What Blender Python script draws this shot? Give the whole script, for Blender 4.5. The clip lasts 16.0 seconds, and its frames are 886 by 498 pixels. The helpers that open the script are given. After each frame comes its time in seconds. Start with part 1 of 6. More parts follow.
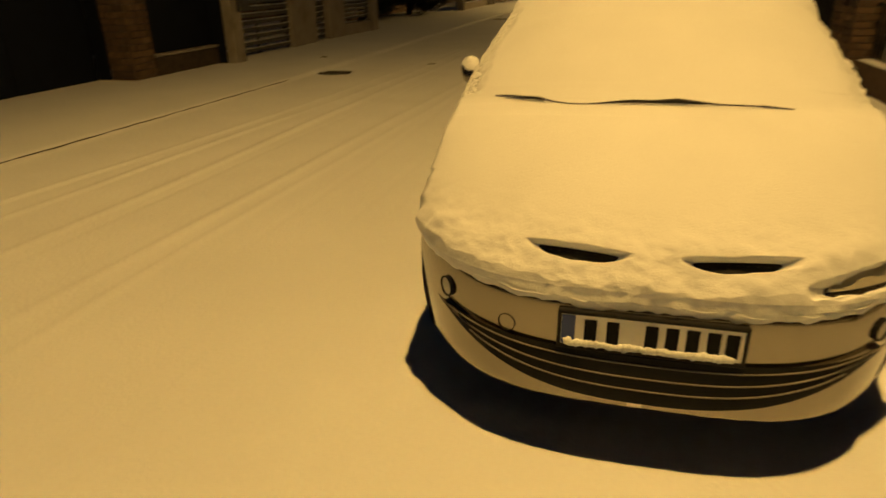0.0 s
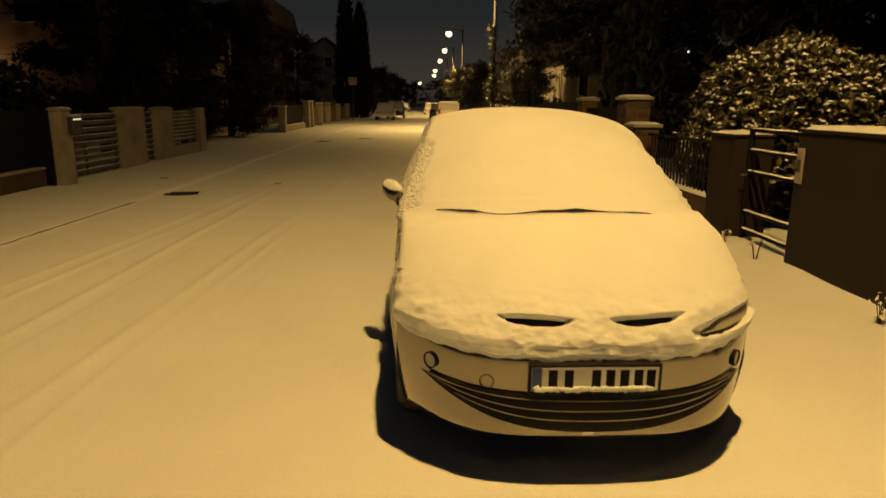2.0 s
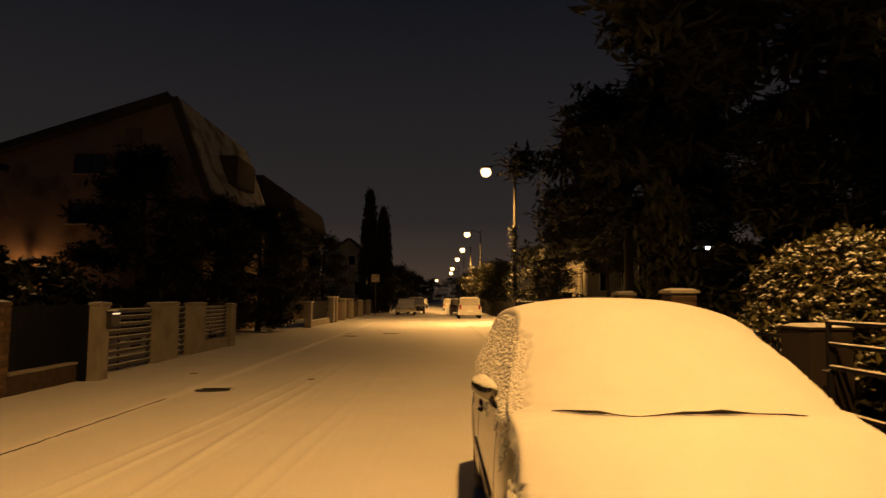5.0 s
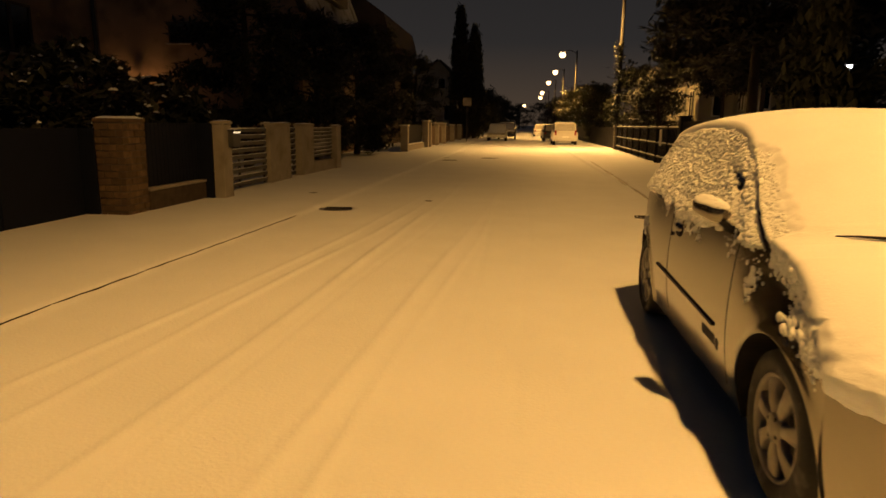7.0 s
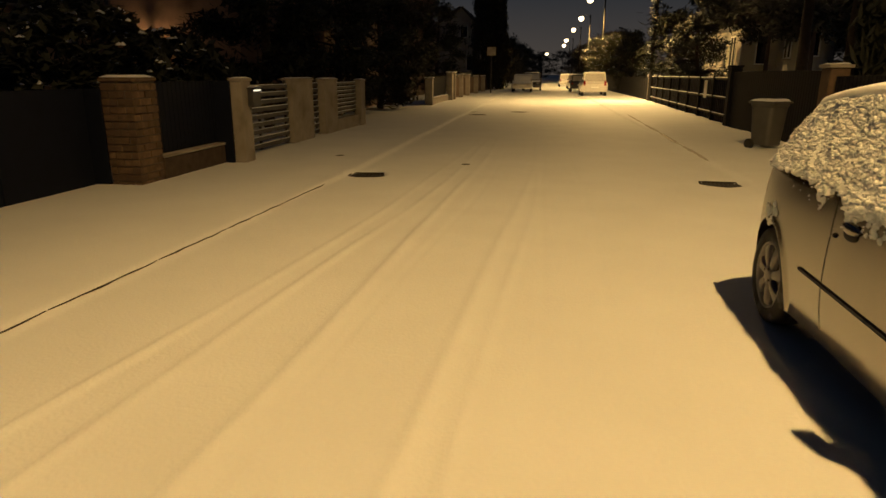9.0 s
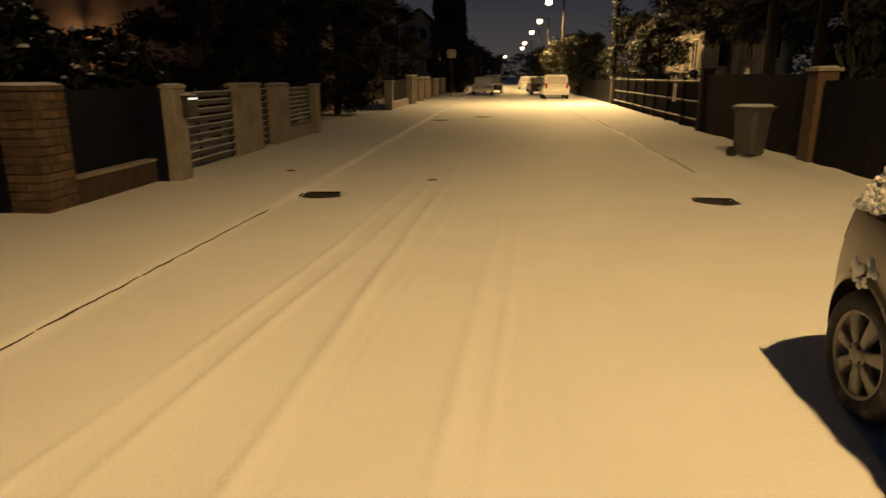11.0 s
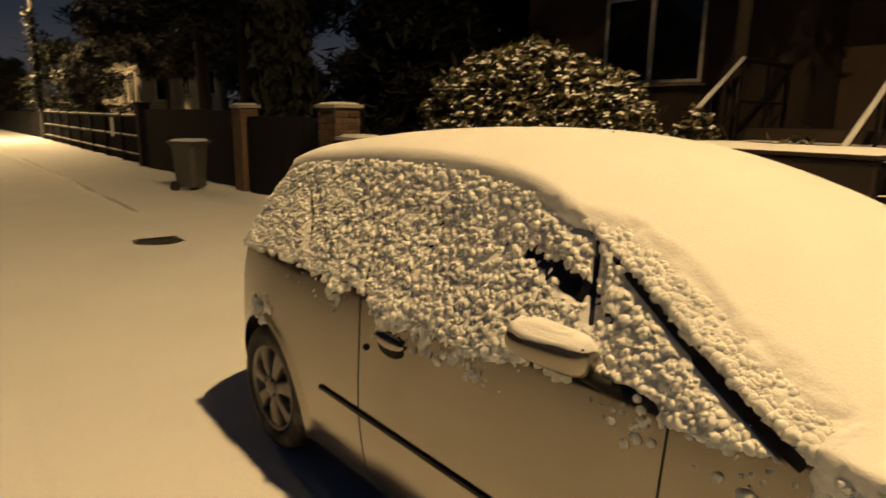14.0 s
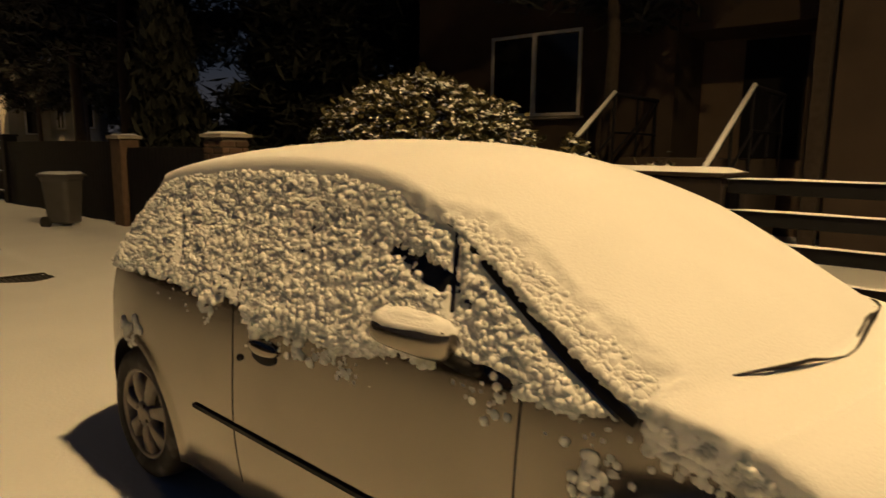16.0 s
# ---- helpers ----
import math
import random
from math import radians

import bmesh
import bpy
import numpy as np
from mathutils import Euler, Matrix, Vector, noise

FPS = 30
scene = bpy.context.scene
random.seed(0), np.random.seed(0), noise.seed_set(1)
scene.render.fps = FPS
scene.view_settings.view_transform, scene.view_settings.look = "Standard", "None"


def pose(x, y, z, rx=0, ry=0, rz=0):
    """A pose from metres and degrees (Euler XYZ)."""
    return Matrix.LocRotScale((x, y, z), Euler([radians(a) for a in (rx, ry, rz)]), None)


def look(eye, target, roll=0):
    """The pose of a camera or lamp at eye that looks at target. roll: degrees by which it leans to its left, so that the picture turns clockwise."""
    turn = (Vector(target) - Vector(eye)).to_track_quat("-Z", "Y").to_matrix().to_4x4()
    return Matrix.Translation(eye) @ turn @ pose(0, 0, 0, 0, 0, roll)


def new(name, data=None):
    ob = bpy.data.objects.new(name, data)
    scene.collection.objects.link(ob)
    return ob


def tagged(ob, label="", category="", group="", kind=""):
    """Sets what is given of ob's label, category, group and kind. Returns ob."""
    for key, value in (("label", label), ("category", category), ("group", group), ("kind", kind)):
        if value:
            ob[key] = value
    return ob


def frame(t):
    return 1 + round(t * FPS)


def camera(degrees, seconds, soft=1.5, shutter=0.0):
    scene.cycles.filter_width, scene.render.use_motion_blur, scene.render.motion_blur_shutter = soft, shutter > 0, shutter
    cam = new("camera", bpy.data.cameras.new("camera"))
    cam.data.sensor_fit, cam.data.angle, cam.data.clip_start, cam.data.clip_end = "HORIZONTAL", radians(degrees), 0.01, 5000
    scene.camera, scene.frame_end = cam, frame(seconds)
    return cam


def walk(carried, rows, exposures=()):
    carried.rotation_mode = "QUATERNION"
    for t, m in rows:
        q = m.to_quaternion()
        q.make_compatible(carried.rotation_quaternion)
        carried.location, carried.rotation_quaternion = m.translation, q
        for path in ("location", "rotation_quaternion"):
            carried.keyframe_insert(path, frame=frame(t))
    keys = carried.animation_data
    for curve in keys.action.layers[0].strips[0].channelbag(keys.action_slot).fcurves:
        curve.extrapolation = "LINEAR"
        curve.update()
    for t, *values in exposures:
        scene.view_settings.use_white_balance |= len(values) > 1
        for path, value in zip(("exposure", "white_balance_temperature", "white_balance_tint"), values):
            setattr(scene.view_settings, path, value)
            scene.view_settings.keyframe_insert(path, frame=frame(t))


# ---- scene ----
cam = camera(69.6, 16.0, shutter=0.6)
PATH = [
    (0, (-0.165, -1.729, 1.442), (-0.639, 0.05, 0.662), -0.9),
    (0.5, (-0.276, -1.976, 1.483), (-0.517, -0.114, 0.793), -0.3),
    (1, (-0.387, -2.196, 1.484), (-0.455, -0.289, 0.883), -0.1),
    (1.5, (-0.495, -2.3, 1.518), (-0.485, -0.368, 0.998), 0.1),
    (2, (-0.696, -2.36, 1.537), (-0.627, -0.412, 1.09), 0.4),
    (2.5, (-0.782, -2.35, 1.579), (-0.685, -0.383, 1.228), 0.4),
    (3, (-0.775, -2.381, 1.659), (-0.681, -0.389, 1.505), 0.3),
    (3.2, (-0.785, -2.395, 1.67), (-0.691, -0.398, 1.624), 0.6),
    (5.3, (-1.204, -1.976, 1.469), (-1.222, 0.018, 1.626), 0.2),
    (5.5, (-1.252, -1.971, 1.457), (-1.307, 0.026, 1.555), 0.3),
    (6, (-1.433, -1.988, 1.437), (-1.591, 0.002, 1.327), 0.7),
    (6.5, (-1.656, -1.84, 1.415), (-1.864, 0.129, 1.129), 0.8),
    (7, (-1.778, -1.621, 1.393), (-2.01, 0.328, 1.009), 0.7),
    (7.5, (-1.91, -1.391, 1.398), (-2.171, 0.544, 0.966), 0.7),
    (8, (-2.065, -1.131, 1.395), (-2.35, 0.791, 0.919), 0.6),
    (8.2, (-2.1, -1.076, 1.408), (-2.39, 0.84, 0.91), 0.3),
    (10.3, (-2.383, 0.055, 1.516), (-2.666, 1.96, 0.977), 0.1),
    (10.5, (-2.409, 0.17, 1.5), (-2.675, 2.08, 0.97), -0.1),
    (11, (-2.434, 0.411, 1.511), (-2.603, 2.335, 0.989), -0.0),
    (11.5, (-2.38, 0.584, 1.534), (-2.434, 2.52, 1.034), -0.0),
    (12, (-2.304, 0.7, 1.496), (-2.245, 2.639, 1.011), 0.1),
    (12.5, (-2.181, 0.735, 1.461), (-1.858, 2.651, 0.986), 0.2),
    (13, (-2.106, 0.644, 1.494), (-1.351, 2.435, 1.022), 0.5),
    (13.5, (-2.045, 0.558, 1.547), (-0.967, 2.178, 1.085), 0.7),
    (14, (-2.011, 0.602, 1.559), (-0.737, 2.086, 1.142), 0.8),
    (14.5, (-2.021, 0.613, 1.563), (-0.647, 2.022, 1.211), 0.9),
    (15, (-2.017, 0.605, 1.554), (-0.598, 1.98, 1.25), 0.8),
    (15.5, (-1.989, 0.562, 1.498), (-0.539, 1.91, 1.213), 0.8),
    (16, (-1.992, 0.482, 1.465), (-0.486, 1.763, 1.16), 0.7),
]
EXPOSURES = [(0, -0.10, 6800, 9), (1.5, -0.03, 6700, 9), (3, 0.08, 6500, 11.7), (5.3, 0.28, 8200, 36), (6.2, 0.34, 8400, 36), (7, 0.35, 7700, 27), (8.2, 0.45, 6300, 16), (10.3, 0.58, 5600, 20), (12, 0.66, 5550, 22), (13.5, 0.55, 5250, 23), (14.5, 0.38, 5200, 22.5), (16, 0.24, 5200, 22.5)]
walk(cam, [(t, look(eye, target, roll)) for t, eye, target, roll in PATH], EXPOSURES)

# ---- world, lamps ----
world = bpy.data.worlds.new("night_sky")
scene.world = world
world.use_nodes = True
wn, wl = world.node_tree.nodes, world.node_tree.links
wn.clear()
w_out = wn.new("ShaderNodeOutputWorld")
w_bg = wn.new("ShaderNodeBackground")
w_tc = wn.new("ShaderNodeTexCoord")
w_sep = wn.new("ShaderNodeSeparateXYZ")
w_ramp = wn.new("ShaderNodeValToRGB")
w_ramp.color_ramp.elements[0].position = 0.0
w_ramp.color_ramp.elements[0].color = (0.050, 0.040, 0.028, 1)
w_ramp.color_ramp.elements[1].position = 0.45
w_ramp.color_ramp.elements[1].color = (0.0042, 0.0064, 0.0098, 1)
w_mid = w_ramp.color_ramp.elements.new(0.12)
w_mid.color = (0.0165, 0.0180, 0.0185, 1)
wl.new(w_tc.outputs["Generated"], w_sep.inputs[0])
wl.new(w_sep.outputs["Z"], w_ramp.inputs[0])
wl.new(w_ramp.outputs[0], w_bg.inputs[0])
w_bg.inputs[1].default_value = 1.0
wl.new(w_bg.outputs[0], w_out.inputs[0])

SODIUM = (1.0, 0.60, 0.165)


def lamp_light(name, place, watts, colour=SODIUM, radius=0.12):
    data = bpy.data.lights.new(name, "POINT")
    data.energy, data.color, data.shadow_soft_size = watts, colour, radius
    ob = new(name, data)
    ob.location = place
    return ob


def street_light(place, watts):
    """The beam of a street lamp: thrown far along the street, less across it."""
    data = bpy.data.lights.new("street_light", "SPOT")
    data.energy, data.color, data.shadow_soft_size = watts, SODIUM, 0.12
    data.spot_size, data.spot_blend = radians(168), 0.60
    ob = new("street_light", data)
    ob.matrix_basis = pose(*place) @ Matrix.Diagonal((0.40, 1.0, 1.0, 1.0))
    return ob


# one glow in every street lamp of the row; the first hangs over the parked hatchback
LAMPS = [(0.35, -0.45, 9.45), (1.85, 36.5, 9.45), (2.5, 74.0, 9.45), (2.9, 98.0, 9.45), (2.9, 122.0, 9.45)]
FAR_LAMPS = [(2.6, 150.0, 9.0), (2.9, 176.0, 9.0), (-1.1, 245.0, 9.0)]
street_light((0.35, -0.45, 9.22), 7900)
street_light((1.85, 36.5, 8.95), 11500)
street_light((2.5, 74.0, 8.9), 15000)
street_light((2.9, 98.0, 8.85), 10000)
street_light((2.9, 122.0, 8.85), 10000)
lamp_light("porch_light", (-16.4, 21.35, 2.75), 22, (1.0, 0.55, 0.2), 0.08)
lamp_light("yard_light", (10.6, 25.9, 3.68), 5, (0.75, 0.9, 1.0), 0.05)


# ---- materials ----
def material(name, colour, rough=0.6, metal=0.0, var=0.25, scale=6.0, fine=60.0, bump=0.15, depth=0.01, spec=0.5, coat=0.0, random_tint=0.0, dirt=None, dirt_scale=1.5, dirt_low=0.5, dirt_high=0.7):
    """A surface with two scales of variation, fine relief and, where dirt is given, patches of a second colour."""
    m = bpy.data.materials.new(name)
    m.use_nodes = True
    n, l = m.node_tree.nodes, m.node_tree.links
    b = n["Principled BSDF"]
    b.inputs["Roughness"].default_value = rough
    b.inputs["Metallic"].default_value = metal
    b.inputs["Specular IOR Level"].default_value = spec
    b.inputs["Coat Weight"].default_value = coat
    tc = n.new("ShaderNodeTexCoord")
    big, small = n.new("ShaderNodeTexNoise"), n.new("ShaderNodeTexNoise")
    big.inputs["Scale"].default_value, small.inputs["Scale"].default_value = scale, fine
    big.inputs["Detail"].default_value, small.inputs["Detail"].default_value = 5, 3
    l.new(tc.outputs["Object"], big.inputs["Vector"])
    l.new(tc.outputs["Object"], small.inputs["Vector"])
    add = n.new("ShaderNodeMath")
    add.operation = "MULTIPLY_ADD"
    l.new(small.outputs["Fac"], add.inputs[0])
    add.inputs[1].default_value = 0.4
    l.new(big.outputs["Fac"], add.inputs[2])
    rng = n.new("ShaderNodeMapRange")
    rng.inputs["From Min"].default_value, rng.inputs["From Max"].default_value = 0.4, 1.0
    rng.inputs["To Min"].default_value, rng.inputs["To Max"].default_value = 1 - var, 1 + var
    l.new(add.outputs[0], rng.inputs["Value"])
    scale_node = n.new("ShaderNodeVectorMath")
    scale_node.operation = "SCALE"
    scale_node.inputs[0].default_value = colour
    factor = rng.outputs["Result"]
    if random_tint:
        info = n.new("ShaderNodeObjectInfo")
        r2 = n.new("ShaderNodeMapRange")
        r2.inputs["To Min"].default_value, r2.inputs["To Max"].default_value = 1 - random_tint, 1 + random_tint
        l.new(info.outputs["Random"], r2.inputs["Value"])
        mul = n.new("ShaderNodeMath")
        mul.operation = "MULTIPLY"
        l.new(factor, mul.inputs[0])
        l.new(r2.outputs["Result"], mul.inputs[1])
        factor = mul.outputs[0]
    l.new(factor, scale_node.inputs["Scale"])
    out = scale_node.outputs[0]
    if dirt:
        dn = n.new("ShaderNodeTexNoise")
        dn.inputs["Scale"].default_value, dn.inputs["Detail"].default_value = dirt_scale, 7
        l.new(tc.outputs["Object"], dn.inputs["Vector"])
        dr = n.new("ShaderNodeMapRange")
        dr.inputs["From Min"].default_value, dr.inputs["From Max"].default_value = dirt_low, dirt_high
        l.new(dn.outputs["Fac"], dr.inputs["Value"])
        mix = n.new("ShaderNodeMix")
        mix.data_type = "RGBA"
        l.new(dr.outputs["Result"], mix.inputs["Factor"])
        l.new(out, mix.inputs["A"])
        mix.inputs["B"].default_value = (*dirt, 1)
        out = mix.outputs["Result"]
    l.new(out, b.inputs["Base Color"])
    if bump:
        bp = n.new("ShaderNodeBump")
        bp.inputs["Strength"].default_value, bp.inputs["Distance"].default_value = bump, depth
        l.new(add.outputs[0], bp.inputs["Height"])
        l.new(bp.outputs[0], b.inputs["Normal"])
    return m


def glowing(name, colour, strength):
    m = bpy.data.materials.new(name)
    m.use_nodes = True
    n, l = m.node_tree.nodes, m.node_tree.links
    n.clear()
    e, o = n.new("ShaderNodeEmission"), n.new("ShaderNodeOutputMaterial")
    e.inputs[0].default_value, e.inputs[1].default_value = (*colour, 1), strength
    l.new(e.outputs[0], o.inputs[0])
    return m


SNOW = material("snow", (0.70, 0.71, 0.73), 0.65, var=0.05, scale=3.0, fine=140, bump=0.35, depth=0.012, spec=0.35)
CRUST = material("snow_crust", (0.68, 0.69, 0.70), 0.7, var=0.10, scale=22, fine=170, bump=0.5, depth=0.01, spec=0.3)
ROAD_SNOW = material("road_snow", (0.66, 0.675, 0.70), 0.7, var=0.05, scale=1.1, fine=45, bump=0.3, depth=0.02, spec=0.3)
PAINT = material("silver_paint", (0.275, 0.25, 0.205), 0.18, 0.9, var=0.10, scale=2.2, fine=9, bump=0.01, coat=0.35, dirt=(0.21, 0.19, 0.155), dirt_scale=2.4, dirt_low=0.5, dirt_high=0.85)
PLASTIC = material("black_plastic", (0.012, 0.012, 0.013), 0.6, var=0.3, bump=0.05, spec=0.15)
RUBBER = material("tyre_rubber", (0.022, 0.021, 0.020), 0.85, var=0.3, scale=20, bump=0.2, dirt=(0.16, 0.15, 0.14), dirt_scale=9, dirt_low=0.55, dirt_high=0.8)
ALLOY = material("wheel_silver", (0.22, 0.20, 0.175), 0.45, 0.5, var=0.2, scale=9, bump=0.05, dirt=(0.14, 0.12, 0.10), dirt_scale=7, dirt_low=0.5, dirt_high=0.8)
CHROME = material("dull_chrome", (0.62, 0.60, 0.56), 0.22, 0.9, var=0.1, bump=0.02)
GLASS = material("dark_window_glass", (0.012, 0.013, 0.015), 0.08, var=0.1, bump=0.0, spec=0.6)
LENS = material("headlamp_lens", (0.36, 0.34, 0.29), 0.3, 0.1, var=0.15, bump=0.02, coat=0.6)
PLATE = material("plate_white", (0.72, 0.72, 0.70), 0.4, var=0.06, bump=0.03)
PLATE_BLUE = material("plate_blue", (0.02, 0.05, 0.22), 0.4, var=0.1, bump=0.02)
INK = material("plate_ink", (0.008, 0.008, 0.008), 0.7, var=0.1, bump=0.0, spec=0.1)
CONCRETE = material("grey_concrete", (0.30, 0.27, 0.235), 0.9, var=0.2, scale=5, fine=70, bump=0.3, dirt=(0.21, 0.185, 0.155), dirt_scale=2.5)
BROWN_RENDER = material("brown_cladding", (0.022, 0.016, 0.014), 0.8, var=0.2, scale=3, fine=90, bump=0.25, spec=0.25)
DARK_METAL = material("dark_painted_metal", (0.007, 0.007, 0.010), 0.75, 0.0, var=0.3, scale=8, bump=0.1, spec=0.2)
GREY_METAL = material("grey_painted_metal", (0.06, 0.06, 0.066), 0.5, 0.3, var=0.2, scale=8, bump=0.1)
NAVY = material("navy_panel", (0.004, 0.006, 0.016), 0.7, var=0.25, scale=4, bump=0.1, spec=0.2)
BRICK = material("sandy_brick", (0.105, 0.066, 0.038), 0.9, var=0.45, scale=9, fine=80, bump=0.5, random_tint=0.4, dirt=(0.08, 0.05, 0.035), dirt_scale=5, dirt_low=0.45, dirt_high=0.62)
MORTAR = material("mortar", (0.09, 0.075, 0.06), 0.95, var=0.25, scale=14, bump=0.5)
DARK_BRICK = material("brown_brick", (0.075, 0.045, 0.028), 0.9, var=0.3, scale=9, fine=80, bump=0.5, random_tint=0.4)
IRON = material("cast_iron", (0.02, 0.018, 0.016), 0.7, 0.5, var=0.4, scale=20, bump=0.4)
KERB = material("wet_kerb_stone", (0.045, 0.04, 0.035), 0.8, var=0.4, scale=12, bump=0.4)
ASPHALT = material("wet_asphalt", (0.03, 0.028, 0.026), 0.6, var=0.4, scale=20, bump=0.4)
BARK = material("bark", (0.035, 0.026, 0.02), 0.95, var=0.35, scale=12, bump=0.6)
# The golden tone carries the sodium lamplight in the leaf colour.
LEAF = material("sodium_lit_leaf", (0.095, 0.088, 0.036), 0.5, var=0.4, scale=20, bump=0.1, random_tint=0.2)
# Near-black holds the night's darkness, for trees, shrubs and creeper.
NEEDLE = material("night_dark_foliage", (0.017, 0.020, 0.012), 0.7, var=0.4, scale=8, bump=0.1)
STUCCO = material("ochre_stucco", (0.27, 0.19, 0.125), 0.95, var=0.12, scale=2, fine=110, bump=0.35, dirt=(0.11, 0.075, 0.05), dirt_scale=0.7)
# Darkened brown: the shadow over house front and stair is in the colour.
HOUSE_SHADE_BROWN = material("shade_dark_house_render", (0.05, 0.036, 0.026), 0.95, var=0.14, scale=2, fine=110, bump=0.35, dirt=(0.032, 0.023, 0.017), dirt_scale=0.7)
POLE = material("dark_lamp_post", (0.03, 0.027, 0.024), 0.85, var=0.25, scale=6, bump=0.3)
WHITE_WALL = material("white_stucco", (0.34, 0.32, 0.28), 0.95, var=0.08, scale=2, fine=110, bump=0.3, dirt=(0.28, 0.25, 0.20), dirt_scale=0.8)
DARK_STUCCO = material("brown_stucco", (0.15, 0.11, 0.08), 0.95, var=0.15, scale=2, fine=100, bump=0.3)
ROOF = material("dark_roof_tiles", (0.045, 0.035, 0.03), 0.9, var=0.3, scale=10, bump=0.5)
WINDOW_WHITE = material("white_window_frame", (0.62, 0.60, 0.56), 0.5, var=0.06, bump=0.05)
WOOD = material("weathered_wood", (0.10, 0.062, 0.036), 0.8, var=0.35, scale=7, fine=60, bump=0.4)
BIN_GREY = material("grey_bin_plastic", (0.065, 0.063, 0.062), 0.55, var=0.15, scale=5, bump=0.1)
THIN_SNOW = material("thin_roof_snow", (0.26, 0.26, 0.265), 0.8, var=0.25, scale=2.5, fine=40, bump=0.4, dirt=(0.07, 0.06, 0.055), dirt_scale=1.2, dirt_low=0.48, dirt_high=0.62)
PLINTH = material("dark_plinth_brick", (0.055, 0.038, 0.028), 0.95, var=0.35, scale=9, fine=80, bump=0.5)
SLUSH = material("grey_slush", (0.30, 0.285, 0.265), 0.6, var=0.35, scale=9, fine=60, bump=0.5)
LAMP_GLOW = glowing("lamp_glow", (1.0, 0.74, 0.36), 4.0)
COOL_GLOW = glowing("cool_lamp_glow", (0.75, 0.9, 1.0), 14.0)
# Emission for the letterbox slot flap, standing in for a small bell light.
SLOT_GLOW = glowing("bell_light", (1.0, 0.85, 0.5), 0.9)
CAR_WHITE = material("white_paint", (0.55, 0.53, 0.50), 0.35, 0.1, var=0.08, bump=0.01, coat=0.4)
CAR_DARK = material("dark_paint", (0.03, 0.03, 0.035), 0.3, 0.2, var=0.1, bump=0.01, coat=0.4)
RED_LENS = material("red_lens", (0.20, 0.012, 0.01), 0.25, var=0.1, bump=0.0)


# ---- mesh helpers ----
def link(name, bm, mat, parent=None, label="", smooth=False):
    """A mesh object from a bmesh, under its parent if one is given."""
    me = bpy.data.meshes.new(name)
    bm.normal_update()
    bm.to_mesh(me)
    bm.free()
    for m in (mat if isinstance(mat, (list, tuple)) else [mat]):
        me.materials.append(m)
    if smooth:
        me.polygons.foreach_set("use_smooth", [True] * len(me.polygons))
    ob = new(name, me)
    if parent is not None:
        ob.parent = parent
    if label:
        ob["label"] = label
    return ob


part = link


def thing(name, label, category, place=(0, 0, 0), rz=0.0, group="", kind=""):
    e = new(name)
    e.matrix_basis = pose(*place, 0, 0, rz)
    return tagged(e, label, category, group, kind)


def box(x0, y0, z0, x1, y1, z1, bevel=0.0, bm=None, seg=1):
    """A box between two corners, its edges rounded by bevel."""
    own = bmesh.new()
    r = bmesh.ops.create_cube(own, size=1.0)
    for v in r["verts"]:
        v.co = Vector(((x0 + x1) / 2 + v.co.x * (x1 - x0), (y0 + y1) / 2 + v.co.y * (y1 - y0), (z0 + z1) / 2 + v.co.z * (z1 - z0)))
    if bevel:
        bmesh.ops.bevel(own, geom=own.edges[:], offset=bevel, segments=seg, affect="EDGES", profile=0.5)
    if bm is None:
        return own
    return join(bm, own)


def join(bm, other):
    me = bpy.data.meshes.new("tmp")
    other.to_mesh(me)
    other.free()
    bm.from_mesh(me)
    bpy.data.meshes.remove(me)
    return bm


def tube(points, radii, sides=8, bm=None, cap=True):
    """A round bar along points, with a radius at each."""
    bm = bm or bmesh.new()
    pts = [Vector(p) for p in points]
    if not isinstance(radii, (list, tuple)):
        radii = [radii] * len(pts)
    rings = []
    for i, p in enumerate(pts):
        d = (pts[min(i + 1, len(pts) - 1)] - pts[max(i - 1, 0)]).normalized()
        a = d.cross(Vector((0.13, 0.31, 1.0)) if abs(d.z) < 0.9 else Vector((1, 0.1, 0))).normalized()
        c = d.cross(a)
        rings.append([bm.verts.new(p + radii[i] * (math.cos(2 * math.pi * k / sides) * a + math.sin(2 * math.pi * k / sides) * c)) for k in range(sides)])
    for r0, r1 in zip(rings, rings[1:]):
        for k in range(sides):
            bm.faces.new((r0[k], r0[(k + 1) % sides], r1[(k + 1) % sides], r1[k]))
    if cap:
        bm.faces.new(rings[0][::-1])
        bm.faces.new(rings[-1])
    return bm


def lathe_x(profile, centre, sides=40, bm=None):
    """A solid of turning round an axis along x: profile of (x, radius)."""
    bm = bm or bmesh.new()
    cx, cy, cz = centre
    rings = [[bm.verts.new((cx + px, cy + r * math.cos(2 * math.pi * k / sides), cz + r * math.sin(2 * math.pi * k / sides))) for k in range(sides)] for px, r in profile]
    for r0, r1 in zip(rings, rings[1:]):
        for k in range(sides):
            bm.faces.new((r0[k], r0[(k + 1) % sides], r1[(k + 1) % sides], r1[k]))
    return bm


def sheet(rows):
    """A mesh from a grid of points (rows of equal length; None leaves a hole)."""
    bm = bmesh.new()
    vs = [[bm.verts.new(p) if p is not None else None for p in r] for r in rows]
    for r0, r1 in zip(vs, vs[1:]):
        for i in range(len(r0) - 1):
            q = (r0[i], r0[i + 1], r1[i + 1], r1[i])
            if all(q):
                bm.faces.new(q)
    return bm


